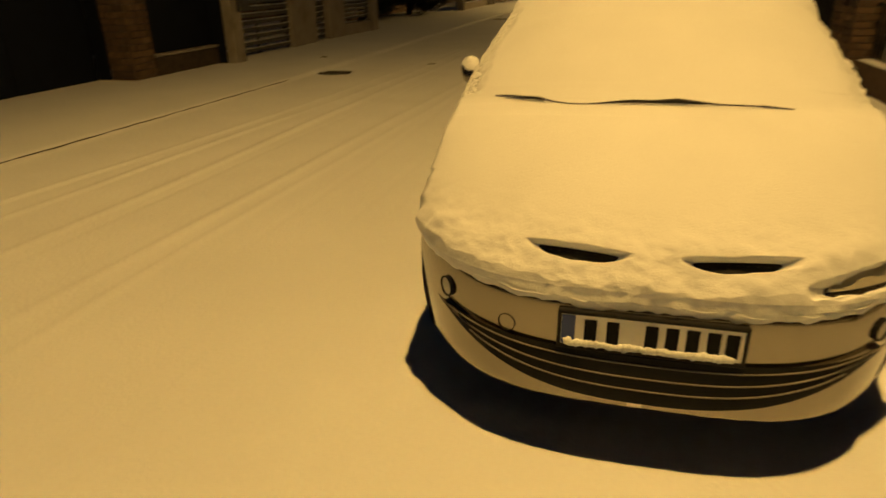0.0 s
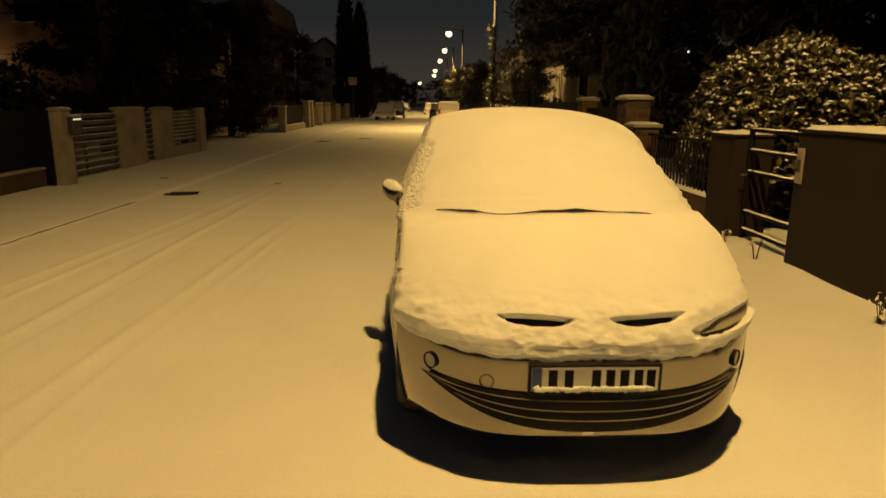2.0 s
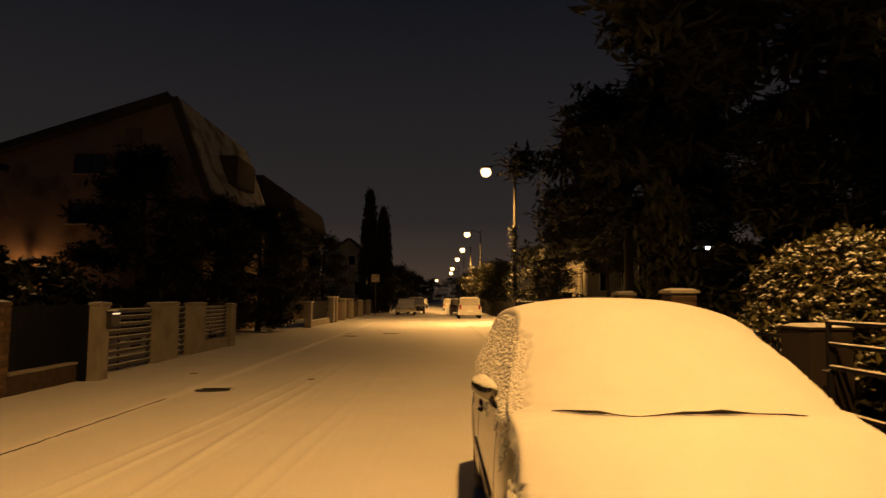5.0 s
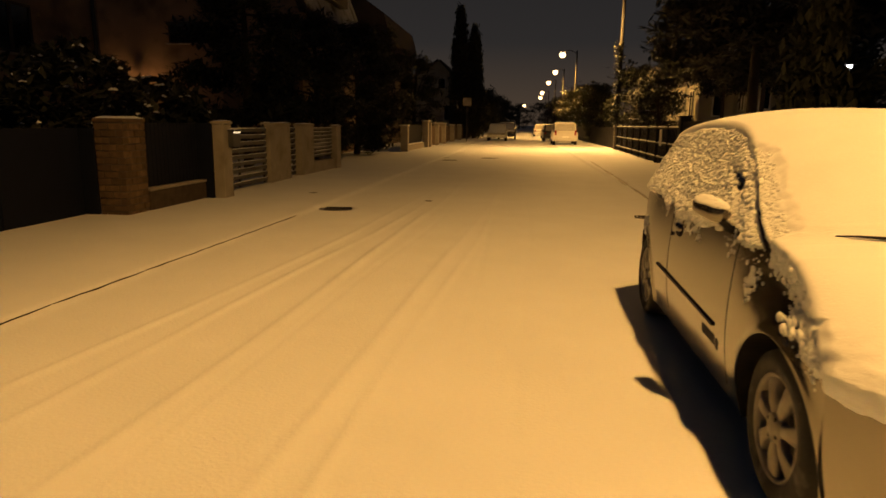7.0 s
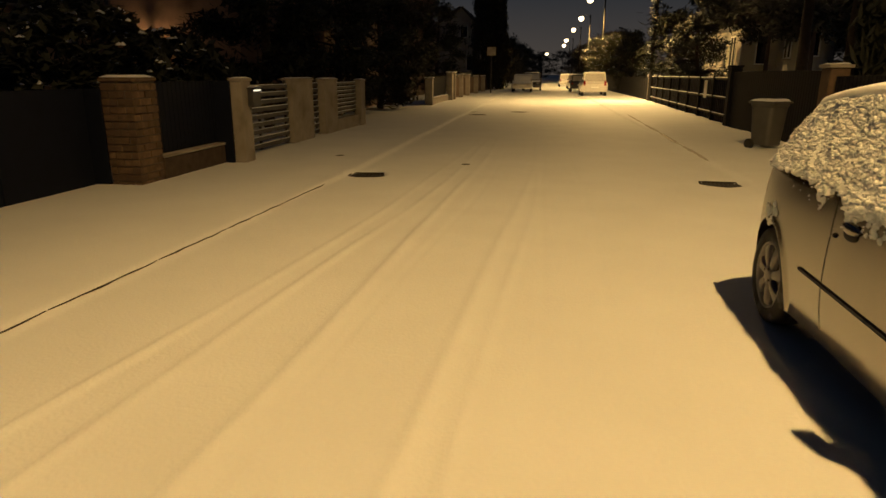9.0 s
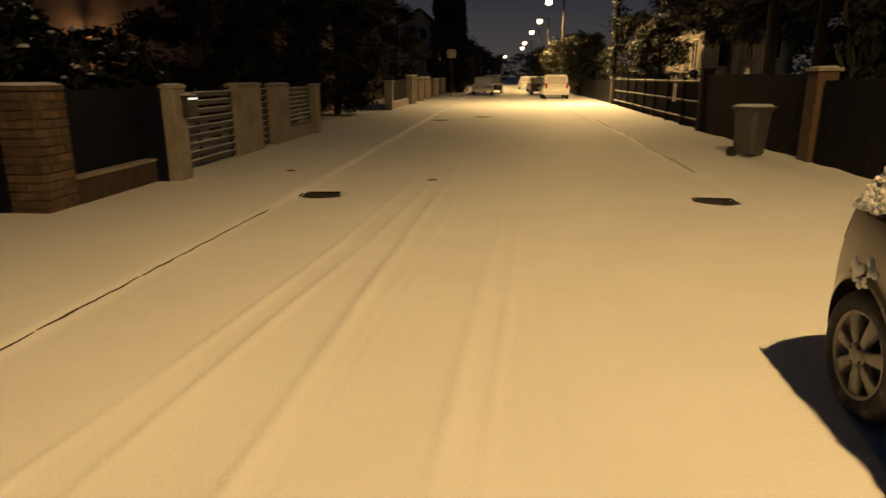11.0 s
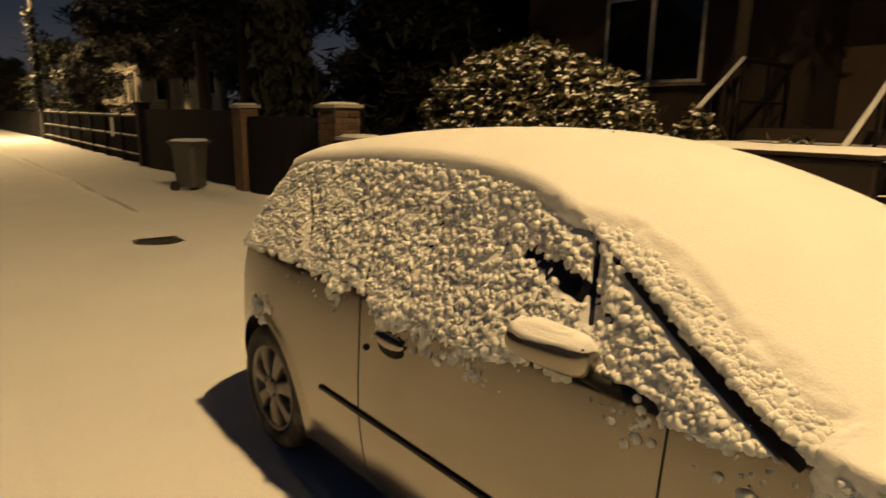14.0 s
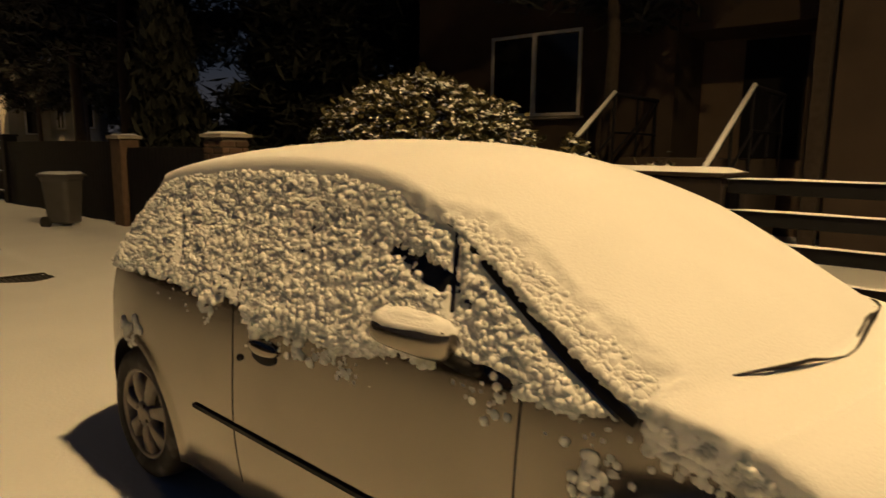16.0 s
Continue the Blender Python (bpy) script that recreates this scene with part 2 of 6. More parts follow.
def mesh_from(name, verts, faces, mat, parent=None, label="", smooth=False):
    me = bpy.data.meshes.new(name)
    me.from_pydata(verts, [], faces)
    for m in (mat if isinstance(mat, (list, tuple)) else [mat]):
        me.materials.append(m)
    if smooth:
        me.polygons.foreach_set("use_smooth", [True] * len(me.polygons))
    me.update()
    ob = new(name, me)
    if parent is not None:
        ob.parent = parent
    if label:
        ob["label"] = label
    return ob


def lerp(table, v):
    """Piecewise linear, smoothed look-up in a table of (key, value)."""
    return float(np.interp(v, [a for a, _ in table], [b for _, b in table]))


def bumpy(x, y, z, s):
    return noise.noise(Vector((x * s, y * s, z * s)))


# ---- ground: one sheet of snow over road and pavements, with wheel tracks ----
TRACKS = [  # x at y=2.4, x at y=6.2, half width, height of ridge
    (-4.30, -3.88, 0.030, 0.022), (-3.98, -3.62, 0.035, 0.022), (-3.46, -3.28, 0.045, 0.030), (-3.27, -3.02, 0.025, -0.016),
    (-2.67, -2.42, 0.045, 0.020), (-2.44, -2.28, 0.030, 0.014), (-2.19, -2.15, 0.025, -0.012), (-1.72, -1.66, 0.030, -0.014),
    (-4.12, -3.74, 0.09, -0.012), (-3.62, -3.44, 0.09, -0.012), (-2.86, -2.60, 0.09, -0.010),
]
KERB_L, KERB_R = -5.24, 0.65
DRAINS = [(-4.80, 8.66), (0.34, 8.64)]


def kerb_left(y):
    return KERB_L + 0.032 * min(5.5, max(0.0, y - 2.5)) + 0.01 * math.sin(y * 0.8)


def ground_height(x, y):
    z = 0.012 * bumpy(x, y, 0, 0.45) + 0.004 * bumpy(x, y, 3, 2.3)
    fade = max(0.0, 1 - max(0.0, y - 4.5) / 11)
    for x0, x1, w, h in TRACKS:
        xc = x0 + (x1 - x0) * (y - 2.4) / 3.8 * (1 if y < 6.2 else 1 / (1 + 0.10 * (y - 6.2))) + 0.03 * math.sin(0.7 * y + x0 * 9)
        d = (x - xc) / w
        if abs(d) < 3:
            z += (1.0 if h > 0 else 0.45) * fade * h * math.exp(-d * d) * (0.65 + 0.5 * bumpy(x0 * 7, y, 1, 0.8))
    kl = kerb_left(y)
    z += 0.045 / (1 + math.exp(-min(60, max(-60, (kl - x) / 0.02))))
    z += 0.045 / (1 + math.exp(-min(60, max(-60, (x - KERB_R - 0.03) / 0.03))))
    for dx, dy in DRAINS:
        r = math.hypot((x - dx) / 0.30, (y - dy) / 0.27) + 0.12 * bumpy(x, y, 7, 5)
        z -= 0.05 / (1 + math.exp(-min(60, max(-60, (1 - r) / 0.06))))
    # a few old dents in front of the car
    for dx, dy, r, h in ((-0.55, -0.55, 0.13, 0.012), (-0.25, -0.8, 0.10, 0.010), (-0.95, -0.35, 0.16, 0.010), (0.1, -0.95, 0.09, 0.008), (-0.7, -1.1, 0.12, 0.008), (1.3, 0.2, 0.15, 0.012), (1.6, 0.9, 0.2, 0.012), (1.15, -0.4, 0.12, 0.010)):
        q = ((x - dx) ** 2 + (y - dy) ** 2) / (r * r)
        if q < 6:
            z -= h * (1 - 0.7 * q) * math.exp(-q)
    # drift against the fence and heaps by the gate
    if x > 2.2:
        z += 0.05 * min(1, (x - 2.2) / 0.5) * (0.6 + 0.6 * bumpy(x, y, 5, 1.4))
    if -1.5 < x < 2.6 and y < 2.5:
        z += 0.010 * max(0, bumpy(x, y, 11, 3.2))
    return z


def steps(spans):
    out = []
    for a, b, d in spans:
        out += list(np.arange(a, b - 1e-6, d))
    return [float(v) for v in out] + [float(spans[-1][1])]


gx = steps([(-900, -200, 175), (-200, -40, 40), (-40, -8, 2), (-8, -5.4, 0.13), (-5.4, 1.3, 0.03), (1.3, 3.2, 0.07), (3.2, 8, 0.6), (8, 40, 4), (40, 200, 40), (200, 900, 175)])
gy = steps([(-600, -60, 90), (-60, -8, 6), (-8, -3, 0.5), (-3, 10, 0.055), (10, 30, 0.2), (30, 80, 1.5), (80, 300, 20), (300, 1500, 200)])
g_verts, g_faces = [], []
for y in gy:
    for x in gx:
        near = -9 < x < 4.5 and -6 < y < 80
        g_verts.append((x, y, ground_height(x, y) if near else 0.045))
nx = len(gx)
for j in range(len(gy) - 1):
    for i in range(nx - 1):
        a = j * nx + i
        g_faces.append((a, a + 1, a + nx + 1, a + nx))
ground = mesh_from("ground", g_verts, g_faces, ROAD_SNOW, smooth=True)
tagged(ground, "snow-covered street and pavements with faint wheel tracks", "ground", kind="structure")


# bare dark kerb edges that break through the snow
def kerb_piece(x_of, y0, y1, width, name="kerb", mat=KERB):
    rows = []
    n = max(2, int((y1 - y0) / 0.05))
    for k in range(n + 1):
        y = y0 + (y1 - y0) * k / n
        w = width * (0.35 + 0.9 * abs(bumpy(0, y, 2, 3.1))) * min(1, 4 * k / n + 0.1, 4 * (n - k) / n + 0.1)
        x = x_of(y) + 0.008 * bumpy(1, y, 4, 4)
        rows.append([(x - w, y, ground_height(x - w, y) + 0.005), (x, y, ground_height(x, y) + 0.012), (x + w, y, ground_height(x + w, y) + 0.005)])
    return tagged(link(name, sheet(rows), mat), "bare wet stone kerb edge showing through snow", "kerb", kind="structure")


random.seed(5)
y = 1.6
while y < 7.5:
    ln = random.uniform(0.5, 1.3)
    kerb_piece(kerb_left, y, min(7.5, y + ln), 0.009)
    y += ln + random.uniform(-0.02, 0.03)
for y0, y1, w in ((10.8, 13.4, 0.035), (13.3, 16.5, 0.055), (16.4, 19.6, 0.055), (19.5, 24.0, 0.05)):
    kerb_piece(lambda yy: KERB_R + 0.019 * (yy - 9), y0, y1, w * 1.5, mat=SLUSH)


def drain(place, turn):
    t = thing("storm_drain", "dark wet iron gully grate set in the snowy road", "drain", (place[0], place[1], -0.03), turn, "street drains")
    part("pit", box(-0.27, -0.22, -0.02, 0.27, 0.22, 0.0), ASPHALT, t)
    part("frame", box(-0.27, -0.24, 0, 0.27, -0.20, 0.02, 0.004), IRON, t)
    part("frame", box(-0.27, 0.20, 0, 0.27, 0.24, 0.02, 0.004), IRON, t)
    part("frame", box(-0.29, -0.24, 0, -0.255, 0.24, 0.022, 0.004), IRON, t)
    for k in range(9):
        x = -0.22 + k * 0.055
        part("bar", box(x - 0.012, -0.2, 0.001, x + 0.012, 0.2, 0.016, 0.003), IRON, t)
    return t


drain(DRAINS[0], 4)
drain(DRAINS[1], -5)


def manhole(x, y, r, squash=1.0):
    t = thing("manhole_cover", "half-bare round iron manhole cover in snow", "manhole cover", (x, y, ground_height(x, y) + 0.006), 0, "manhole covers")
    bm = bmesh.new()
    rim = []
    for k in range(28):
        a = 2 * math.pi * k / 28
        q = r * (0.8 + 0.3 * noise.noise(Vector((math.cos(a) * 2 + x, math.sin(a) * 2, y))))
        rim.append(bm.verts.new((q * math.cos(a), q * squash * math.sin(a), 0)))
    f = bm.faces.new(rim)
    ext = bmesh.ops.inset_individual(bm, faces=[f], thickness=r * 0.12, depth=0.006)
    part("lid", bm, IRON, t)
    return t


for x, y, r in ((-3.08, 25.6, 0.42), (-4.54, 23.6, 0.40), (-3.43, 9.9, 0.10), (-5.77, 10.4, 0.10), (-9.12, 28.0, 0.6), (-4.9, 25.4, 0.16)):
    manhole(x, y, r)


# ---- the snowed-in hatchback ----
# stations of the shell: height and length on the centre line, then on the shoulder edge
STATIONS = [
    (0.04, 0.195, 0.375, 0.195), (-0.03, 0.228, 0.375, 0.226), (-0.012, 0.34, 0.375, 0.34), (0.0, 0.40, 0.375, 0.42), (0.0, 0.53, 0.375, 0.53),
    (0.03, 0.575, 0.38, 0.60), (0.085, 0.640, 0.41, 0.650), (0.14, 0.695, 0.46, 0.705), (0.32, 0.825, 0.58, 0.80), (0.52, 0.925, 0.70, 0.88),
    (0.68, 0.982, 0.85, 0.925), (0.76, 1.018, 1.0, 0.955), (1.02, 1.170, 1.16, 1.045), (1.25, 1.292, 1.33, 1.14), (1.55, 1.390, 1.62, 1.285), (1.85, 1.442, 1.85, 1.36),
    (2.2, 1.466, 2.2, 1.392), (2.7, 1.456, 2.7, 1.382), (3.2, 1.402, 3.1, 1.338), (3.5, 1.340, 3.28, 1.27), (3.64, 1.12, 3.42, 1.07),
    (3.74, 0.90, 3.50, 0.90), (3.79, 0.75, 3.54, 0.72), (3.82, 0.50, 3.54, 0.5), (3.79, 0.26, 3.54, 0.25), (3.68, 0.19, 3.54, 0.19),
]
BELT, SILL = 0.93, 0.185
WHEELS = (0.72, 3.22)
ARCH = 0.345


def side_half(y, z):
    """Half width of the body at length y and height z."""
    if z < 0.55:
        w = 0.795 + 0.05 * (1 - ((0.55 - z) / 0.37) ** 2)
    elif z < BELT:
        w = 0.845 - 0.03 * ((z - 0.55) / 0.38) ** 2
    else:
        w = 0.815 - 0.46 * (z - BELT)
    if y < 1.25 and z > 0.62:
        a, b = min(1, (z - 0.62) / 0.22), min(1, (1.25 - y) / 0.5)
        w -= 0.055 * a * a * (3 - 2 * a) * b * b * (3 - 2 * b)
    if y < 0.75:
        w *= 1 - 0.045 * ((0.75 - y) / 0.375) ** 2
    if y > 2.9:
        w *= 1 - 0.075 * ((y - 2.9) / 0.64) ** 2
    return w


def _station(v):
    """Smooth station at v (0 to the last index), by cubic interpolation."""
    n = len(STATIONS)
    i = min(max(int(v), 0), n - 2)
    f = v - i
    p0, p1, p2, p3 = (STATIONS[min(max(k, 0), n - 1)] for k in (i - 1, i, i + 1, i + 2))
    return [0.5 * (2 * b + (c - a) * f + (2 * a - 5 * b + 4 * c - d) * f * f + (3 * b - a - 3 * c + d) * f ** 3) for a, b, c, d in zip(p0, p1, p2, p3)]


def shell(v, s):
    """A point of the front, hood, screen, roof and tail: v along the car, s from -1 to 1 across."""
    yc, zc, ye, ze = _station(v)
    a = abs(s)
    bow = 3.8 if v < 7 or v > 20 else 2.6
    if 5 < v < 9:
        bow = 3.8 - 1.2 * min(1, max(0, (v - 5) / 4))
    drop = 2.6
    return Vector((side_half(ye, ze) * s, yc + (ye - yc) * a ** bow, zc + (ze - zc) * a ** drop))


_edge = [_station(k / 8) for k in range(5 * 8, 22 * 8 + 1)]
_edge_y, _edge_z = [e[2] for e in _edge], [e[3] for e in _edge]


def edge_height(y):
    return float(np.interp(y, _edge_y, _edge_z))


def shell_patch(v0, v1, nv=24, ns=48):
    return sheet([[shell(v0 + (v1 - v0) * j / nv, -1 + 2 * i / ns) for i in range(ns + 1)] for j in range(nv + 1)])


def front_at(x, z, out=0.0):
    """A point of the front face at x and height z, pushed out by out."""
    table = [(st[1], st[0]) for st in STATIONS[1:9]]
    yc = lerp(table, z)
    ye = lerp([(st[3], st[2]) for st in STATIONS[1:9]], z)
    a = abs(x) / side_half(0.40, z)
    p = 3.8
    y = yc + (ye - yc) * a ** p
    slope = (ye - yc) * p * a ** (p - 1) / 0.8 * (1 if x > 0 else -1)
    n = Vector((slope, -1, 0)).normalized()
    return Vector((x, y, z)) + out * n


def front_strip(x0, x1, z_of, half, out=0.006, n=40):
    """A bar over the front between x0 and x1, at height z_of(x)."""
    rows = [[], [], [], []]
    for k in range(n + 1):
        x = x0 + (x1 - x0) * k / n
        z, h = z_of(x), half(x) if callable(half) else half
        rows[0].append(front_at(x, z - h, -0.012))
        rows[1].append(front_at(x, z - h, out))
        rows[2].append(front_at(x, z + h, out))
        rows[3].append(front_at(x, z + h, -0.012))
    return sheet(rows)


def side_point(y, z, sgn, out=0.0):
    return Vector((sgn * (side_half(y, z) + out), y, z))


def side_strip(pts, half, sgn, out=0.004):
    """A thin bar over the flank along points of (length, height)."""
    rows = [[], [], [], []]
    for k, (y, z) in enumerate(pts):
        a, b = pts[max(0, k - 1)], pts[min(len(pts) - 1, k + 1)]
        d = Vector((b[0] - a[0], b[1] - a[1])).normalized()
        n = Vector((-d.y, d.x))
        for r, (q, o) in zip(rows, ((-half, -0.01), (-half, out), (half, out), (half, -0.01))):
            r.append(side_point(y + n.x * q, z + n.y * q, sgn, o))
    return sheet(rows)


def flank(sgn, keep, ny=220, nz=64):
    """The faces of one flank for which keep(y, z) holds; the wheel arches are cut out."""
    bm = bmesh.new()
    grid = []
    for i in range(ny + 1):
        y = 0.375 + (3.54 - 0.375) * i / ny
        top = edge_height(y)
        col = []
        for j in range(nz + 1):
            z = SILL + (top - SILL) * j / nz
            col.append((y, z))
        grid.append(col)
    made = {}

    def vert(i, j):
        if (i, j) not in made:
            y, z = grid[i][j]
            for wy in WHEELS:
                r = math.hypot(y - wy, z - 0.30)
                if r < ARCH:
                    f = ARCH / max(r, 1e-3)
                    y, z = wy + (y - wy) * f, max(SILL, 0.30 + (z - 0.30) * f)
            w = side_half(y, z)
            # flared lip round the arch
            for wy in WHEELS:
                r = math.hypot(y - wy, z - 0.30)
                w += 0.012 * math.exp(-((r - ARCH) / 0.03) ** 2)
            made[i, j] = bm.verts.new((sgn * w, y, z))
        return made[i, j]

    for i in range(ny):
        for j in range(nz):
            cs = [grid[i][j], grid[i + 1][j], grid[i + 1][j + 1], grid[i][j + 1]]
            cy, cz = sum(c[0] for c in cs) / 4, sum(c[1] for c in cs) / 4
            if any(all(math.hypot(c[0] - wy, c[1] - 0.30) < ARCH for c in cs) for wy in WHEELS):
                continue
            if keep(cy, cz):
                q = [vert(i, j), vert(i + 1, j), vert(i + 1, j + 1), vert(i, j + 1)]
                if len({tuple(round(c, 5) for c in v.co) for v in q}) == 4:
                    bm.faces.new(q if sgn > 0 else q[::-1])
    return bm


def in_window(y, z):
    if z < BELT + 0.012 or z > edge_height(y) - 0.055:
        return False
    return y > 1.12 + 0.0 * z and y < 3.30 - 0.55 * (z - BELT) and not (1.47 - 0.10 * (z - 1) < y < 1.53 - 0.10 * (z - 1)) and not (2.40 < y - 0.12 * (z - 1) < 2.46)


def in_door(y, z):
    return 1.24 < y < 2.42 + 0.10 * max(0, z - 0.75) and 0.25 < z


def wheel(parent, y, sgn):
    w = new("wheel")
    w.parent = parent
    w.matrix_basis = pose(sgn * 0.715, y, 0.298, 0, 0, 0 if sgn < 0 else 180)
    # the outer face looks to -x
    part("tyre", lathe_x([(0.09, 0.20), (0.10, 0.25), (0.08, 0.288), (0.03, 0.298), (-0.04, 0.298), (-0.085, 0.286), (-0.10, 0.25), (-0.092, 0.205), (-0.06, 0.196)], (0, 0, 0), 56), RUBBER, w, "black tyre with snow in the tread", smooth=True)
    part("rim", lathe_x([(-0.06, 0.198), (-0.090, 0.204), (-0.094, 0.196), (-0.080, 0.184), (0.04, 0.180), (0.09, 0.20)], (0, 0, 0), 56), ALLOY, w, smooth=True)
    part("brake_disc", lathe_x([(0.02, 0.18), (-0.005, 0.135), (-0.01, 0.02), (0.0, 0.0)], (0, 0, 0), 40), IRON, w)
    for k in range(7):
        a = 2 * math.pi * k / 7 + 0.2
        bm = bmesh.new()
        prof = [(0.040, 0.021, -0.088), (0.10, 0.026, -0.094), (0.155, 0.034, -0.090), (0.190, 0.046, -0.080)]
        rows = []
        for r, h, x in prof:
            rows.append([(x + 0.030, r, -h), (x + 0.006, r, -h), (x, r, -h * 0.7), (x, r, h * 0.7), (x + 0.006, r, h), (x + 0.030, r, h)])
        rot = Matrix.Rotation(a, 4, "X")
        sp = sheet([[rot @ Vector(p) for p in row] for row in rows])
        part("spoke", sp, ALLOY, w, smooth=True)
    part("hub_cap", lathe_x([(-0.07, 0.062), (-0.094, 0.056), (-0.103, 0.03), (-0.104, 0.0001)], (0, 0, 0), 28), ALLOY, w, smooth=True)
    for k in range(4):
        a = 2 * math.pi * k / 4 + 0.5
        part("wheel_nut", lathe_x([(-0.085, 0.010), (-0.100, 0.009), (-0.101, 0.0001)], (0, 0.044 * math.cos(a), 0.044 * math.sin(a)), 8), IRON, w)
    return w


def hatchback():
    car = thing("parked_car", "silver three-door hatchback buried under fresh snow on the roadside", "car")
    bumper = part("front_bumper", shell_patch(0, 5.0, 30, 64), PAINT, car, smooth=True)
    part("nose", shell_patch(5.0, 7.0, 16, 64), PAINT, car, smooth=True)
    part("hood", shell_patch(7.0, 10.75, 20, 48), PAINT, car, smooth=True)
    part("windscreen", shell_patch(10.75, 15.0, 24, 48), GLASS, car, "dark windscreen glass", smooth=True)
    part("roof", shell_patch(15.0, 19.0, 24, 48), PAINT, car, smooth=True)
    gate = part("tailgate", shell_patch(19.0, 22.0, 16, 48), PAINT, car, smooth=True)
    part("rear_bumper", shell_patch(22.0, 25.0, 16, 48), PAINT, car, smooth=True)
    part("underbody", box(-0.72, 0.32, 0.17, 0.72, 3.6, 0.24, 0.02), PLASTIC, car)
    for sgn in (-1, 1):
        part("side_panel", flank(sgn, lambda y, z: not in_window(y, z) and not in_door(y, z)), PAINT, car, smooth=True)
        door = part("door", flank(sgn, lambda y, z: in_door(y, z) and not in_window(y, z)), PAINT, car, smooth=True)
        part("side_window", flank(sgn, in_window), GLASS, car, "dark side glass under crusted snow", smooth=True)
        # shut lines
        part("door_seam", side_strip([(1.24, 0.25 + 0.67 * k / 14) for k in range(15)], 0.0028, sgn, 0.0015), PLASTIC, car)
        part("door_seam", side_strip([(2.42 + 0.10 * max(0, 0.27 + 0.66 * k / 14 - 0.75), 0.27 + 0.66 * k / 14) for k in range(15)], 0.0028, sgn, 0.0015), PLASTIC, car)
        part("fender_seam", side_strip([(0.48 + 0.02 * k, 0.56 + 0.013 * k) for k in range(9)], 0.003, sgn, 0.0015), PLASTIC, car)
        part("side_moulding", side_strip([(1.42 + 1.27 * k / 30, 0.475 + 0.025 * k / 30) for k in range(31)], 0.008, sgn, 0.009), PLASTIC, door, "black rubbing strip")
        part("pillar_trim", side_strip([(0.98 + 0.50 * k / 14, 0.915 + 0.295 * k / 14) for k in range(15)], 0.010, sgn, 0.004), PLASTIC, car, "black windscreen pillar trim")
        # wheel arch liners
        for wy in WHEELS:
            n = 40
            rows = [[], []]
            for k in range(n + 1):
                a = math.radians(-20 + 220 * k / n)
                y, z = wy + ARCH * math.cos(a), 0.30 + ARCH * math.sin(a)
                z = max(z, SILL)
                w = side_half(y, z) + 0.011
                rows[0].append((sgn * w, y, z))
                rows[1].append((sgn * 0.50, y, z))
            part("arch_liner", sheet(rows), PLASTIC, car)
            part("arch_wall", box(sgn * 0.49, wy - ARCH, 0.2, sgn * 0.51, wy + ARCH, 0.66), PLASTIC, car)
            wheel(car, wy, sgn)
        # door handle and lock
        bm = bmesh.new()
        bmesh.ops.create_uvsphere(bm, u_segments=20, v_segments=10, radius=1)
        for v in bm.verts:
            v.co = side_point(2.24 + v.co.y * 0.085, 0.815 + v.co.z * 0.028, sgn, 0.004 + 0.020 * (sgn * v.co.x if sgn * v.co.x > 0 else 0))
        part("door_handle", bm, PAINT, door, smooth=True)
        bm = bmesh.new()
        bmesh.ops.create_uvsphere(bm, u_segments=16, v_segments=8, radius=1)
        for v in bm.verts:
            v.co = side_point(2.235 + v.co.y * 0.07, 0.79 + v.co.z * 0.03, sgn, 0.003 + 0.004 * max(0, sgn * v.co.x))
        part("handle_recess", bm, PLASTIC, door, smooth=True)
        bm = bmesh.new()
        bmesh.ops.create_uvsphere(bm, u_segments=12, v_segments=8, radius=0.013)
        for v in bm.verts:
            v.co += side_point(2.375, 0.755, sgn, 0.0)
        part("door_lock", bm, PLASTIC, door, smooth=True)
        # model badge low on the door as plain dark shapes
        for k, (a, b) in enumerate(((1.60, 0.042), (1.545, 0.042), (1.49, 0.034), (1.445, 0.042))):
            part("badge_bar", side_strip([(a - b * q / 4, 0.405) for q in range(5)], 0.024, sgn, 0.003), PLASTIC, door)
        part("badge_mark", side_strip([(1.37, 0.375), (1.35, 0.42)], 0.016, sgn, 0.003), PLASTIC, door)
        # door mirror
        mir = new("door_mirror")
        mir.parent = car
        fold = 0.872 if sgn < 0 else 0.828
        # folded back along the door: outer end to the rear
        bm = bmesh.new()
        bmesh.ops.create_uvsphere(bm, u_segments=28, v_segments=16, radius=1)
        for v in bm.verts:
            c = v.co
            along, tall = math.copysign(abs(c.y) ** 0.55, c.y), math.copysign(abs(c.z) ** 0.7, c.z)
            v.co = Vector((sgn * (fold + 0.032 * along + 0.050 * sgn * c.x), 1.530 + 0.108 * along, 1.008 + (0.050 if c.z > 0 else 0.042 - 0.012 * along) * tall + 0.010 * along))
        part("mirror_shell", bm, PAINT, mir, smooth=True)
        part("mirror_base", tube([(sgn * 0.79, 1.36, 0.935), (sgn * 0.82, 1.40, 0.945), (sgn * 0.84, 1.45, 0.962)], [0.020, 0.018, 0.014], 12), PLASTIC, mir, smooth=True)
        bm = bmesh.new()
        bmesh.ops.create_uvsphere(bm, u_segments=24, v_segments=10, radius=1)
        for v in bm.verts:
            v.co = Vector((sgn * (fold - 0.037 + 0.032 * v.co.y + 0.016 * v.co.x), 1.545 + 0.115 * v.co.y, 0.995 + 0.045 * v.co.z))
        part("mirror_glass", bm, CHROME, mir, smooth=True)
        # headlamp
        lens = []
        for j in range(9):
            f = j / 8
            z0 = 0.612 + 0.055 * f
            lens.append([front_at(sgn * (0.46 + 0.05 * f + (0.775 - 0.46 - 0.03 * f) * k / 16), z0 + 0.012 * k / 16, 0.006) for k in range(17)])
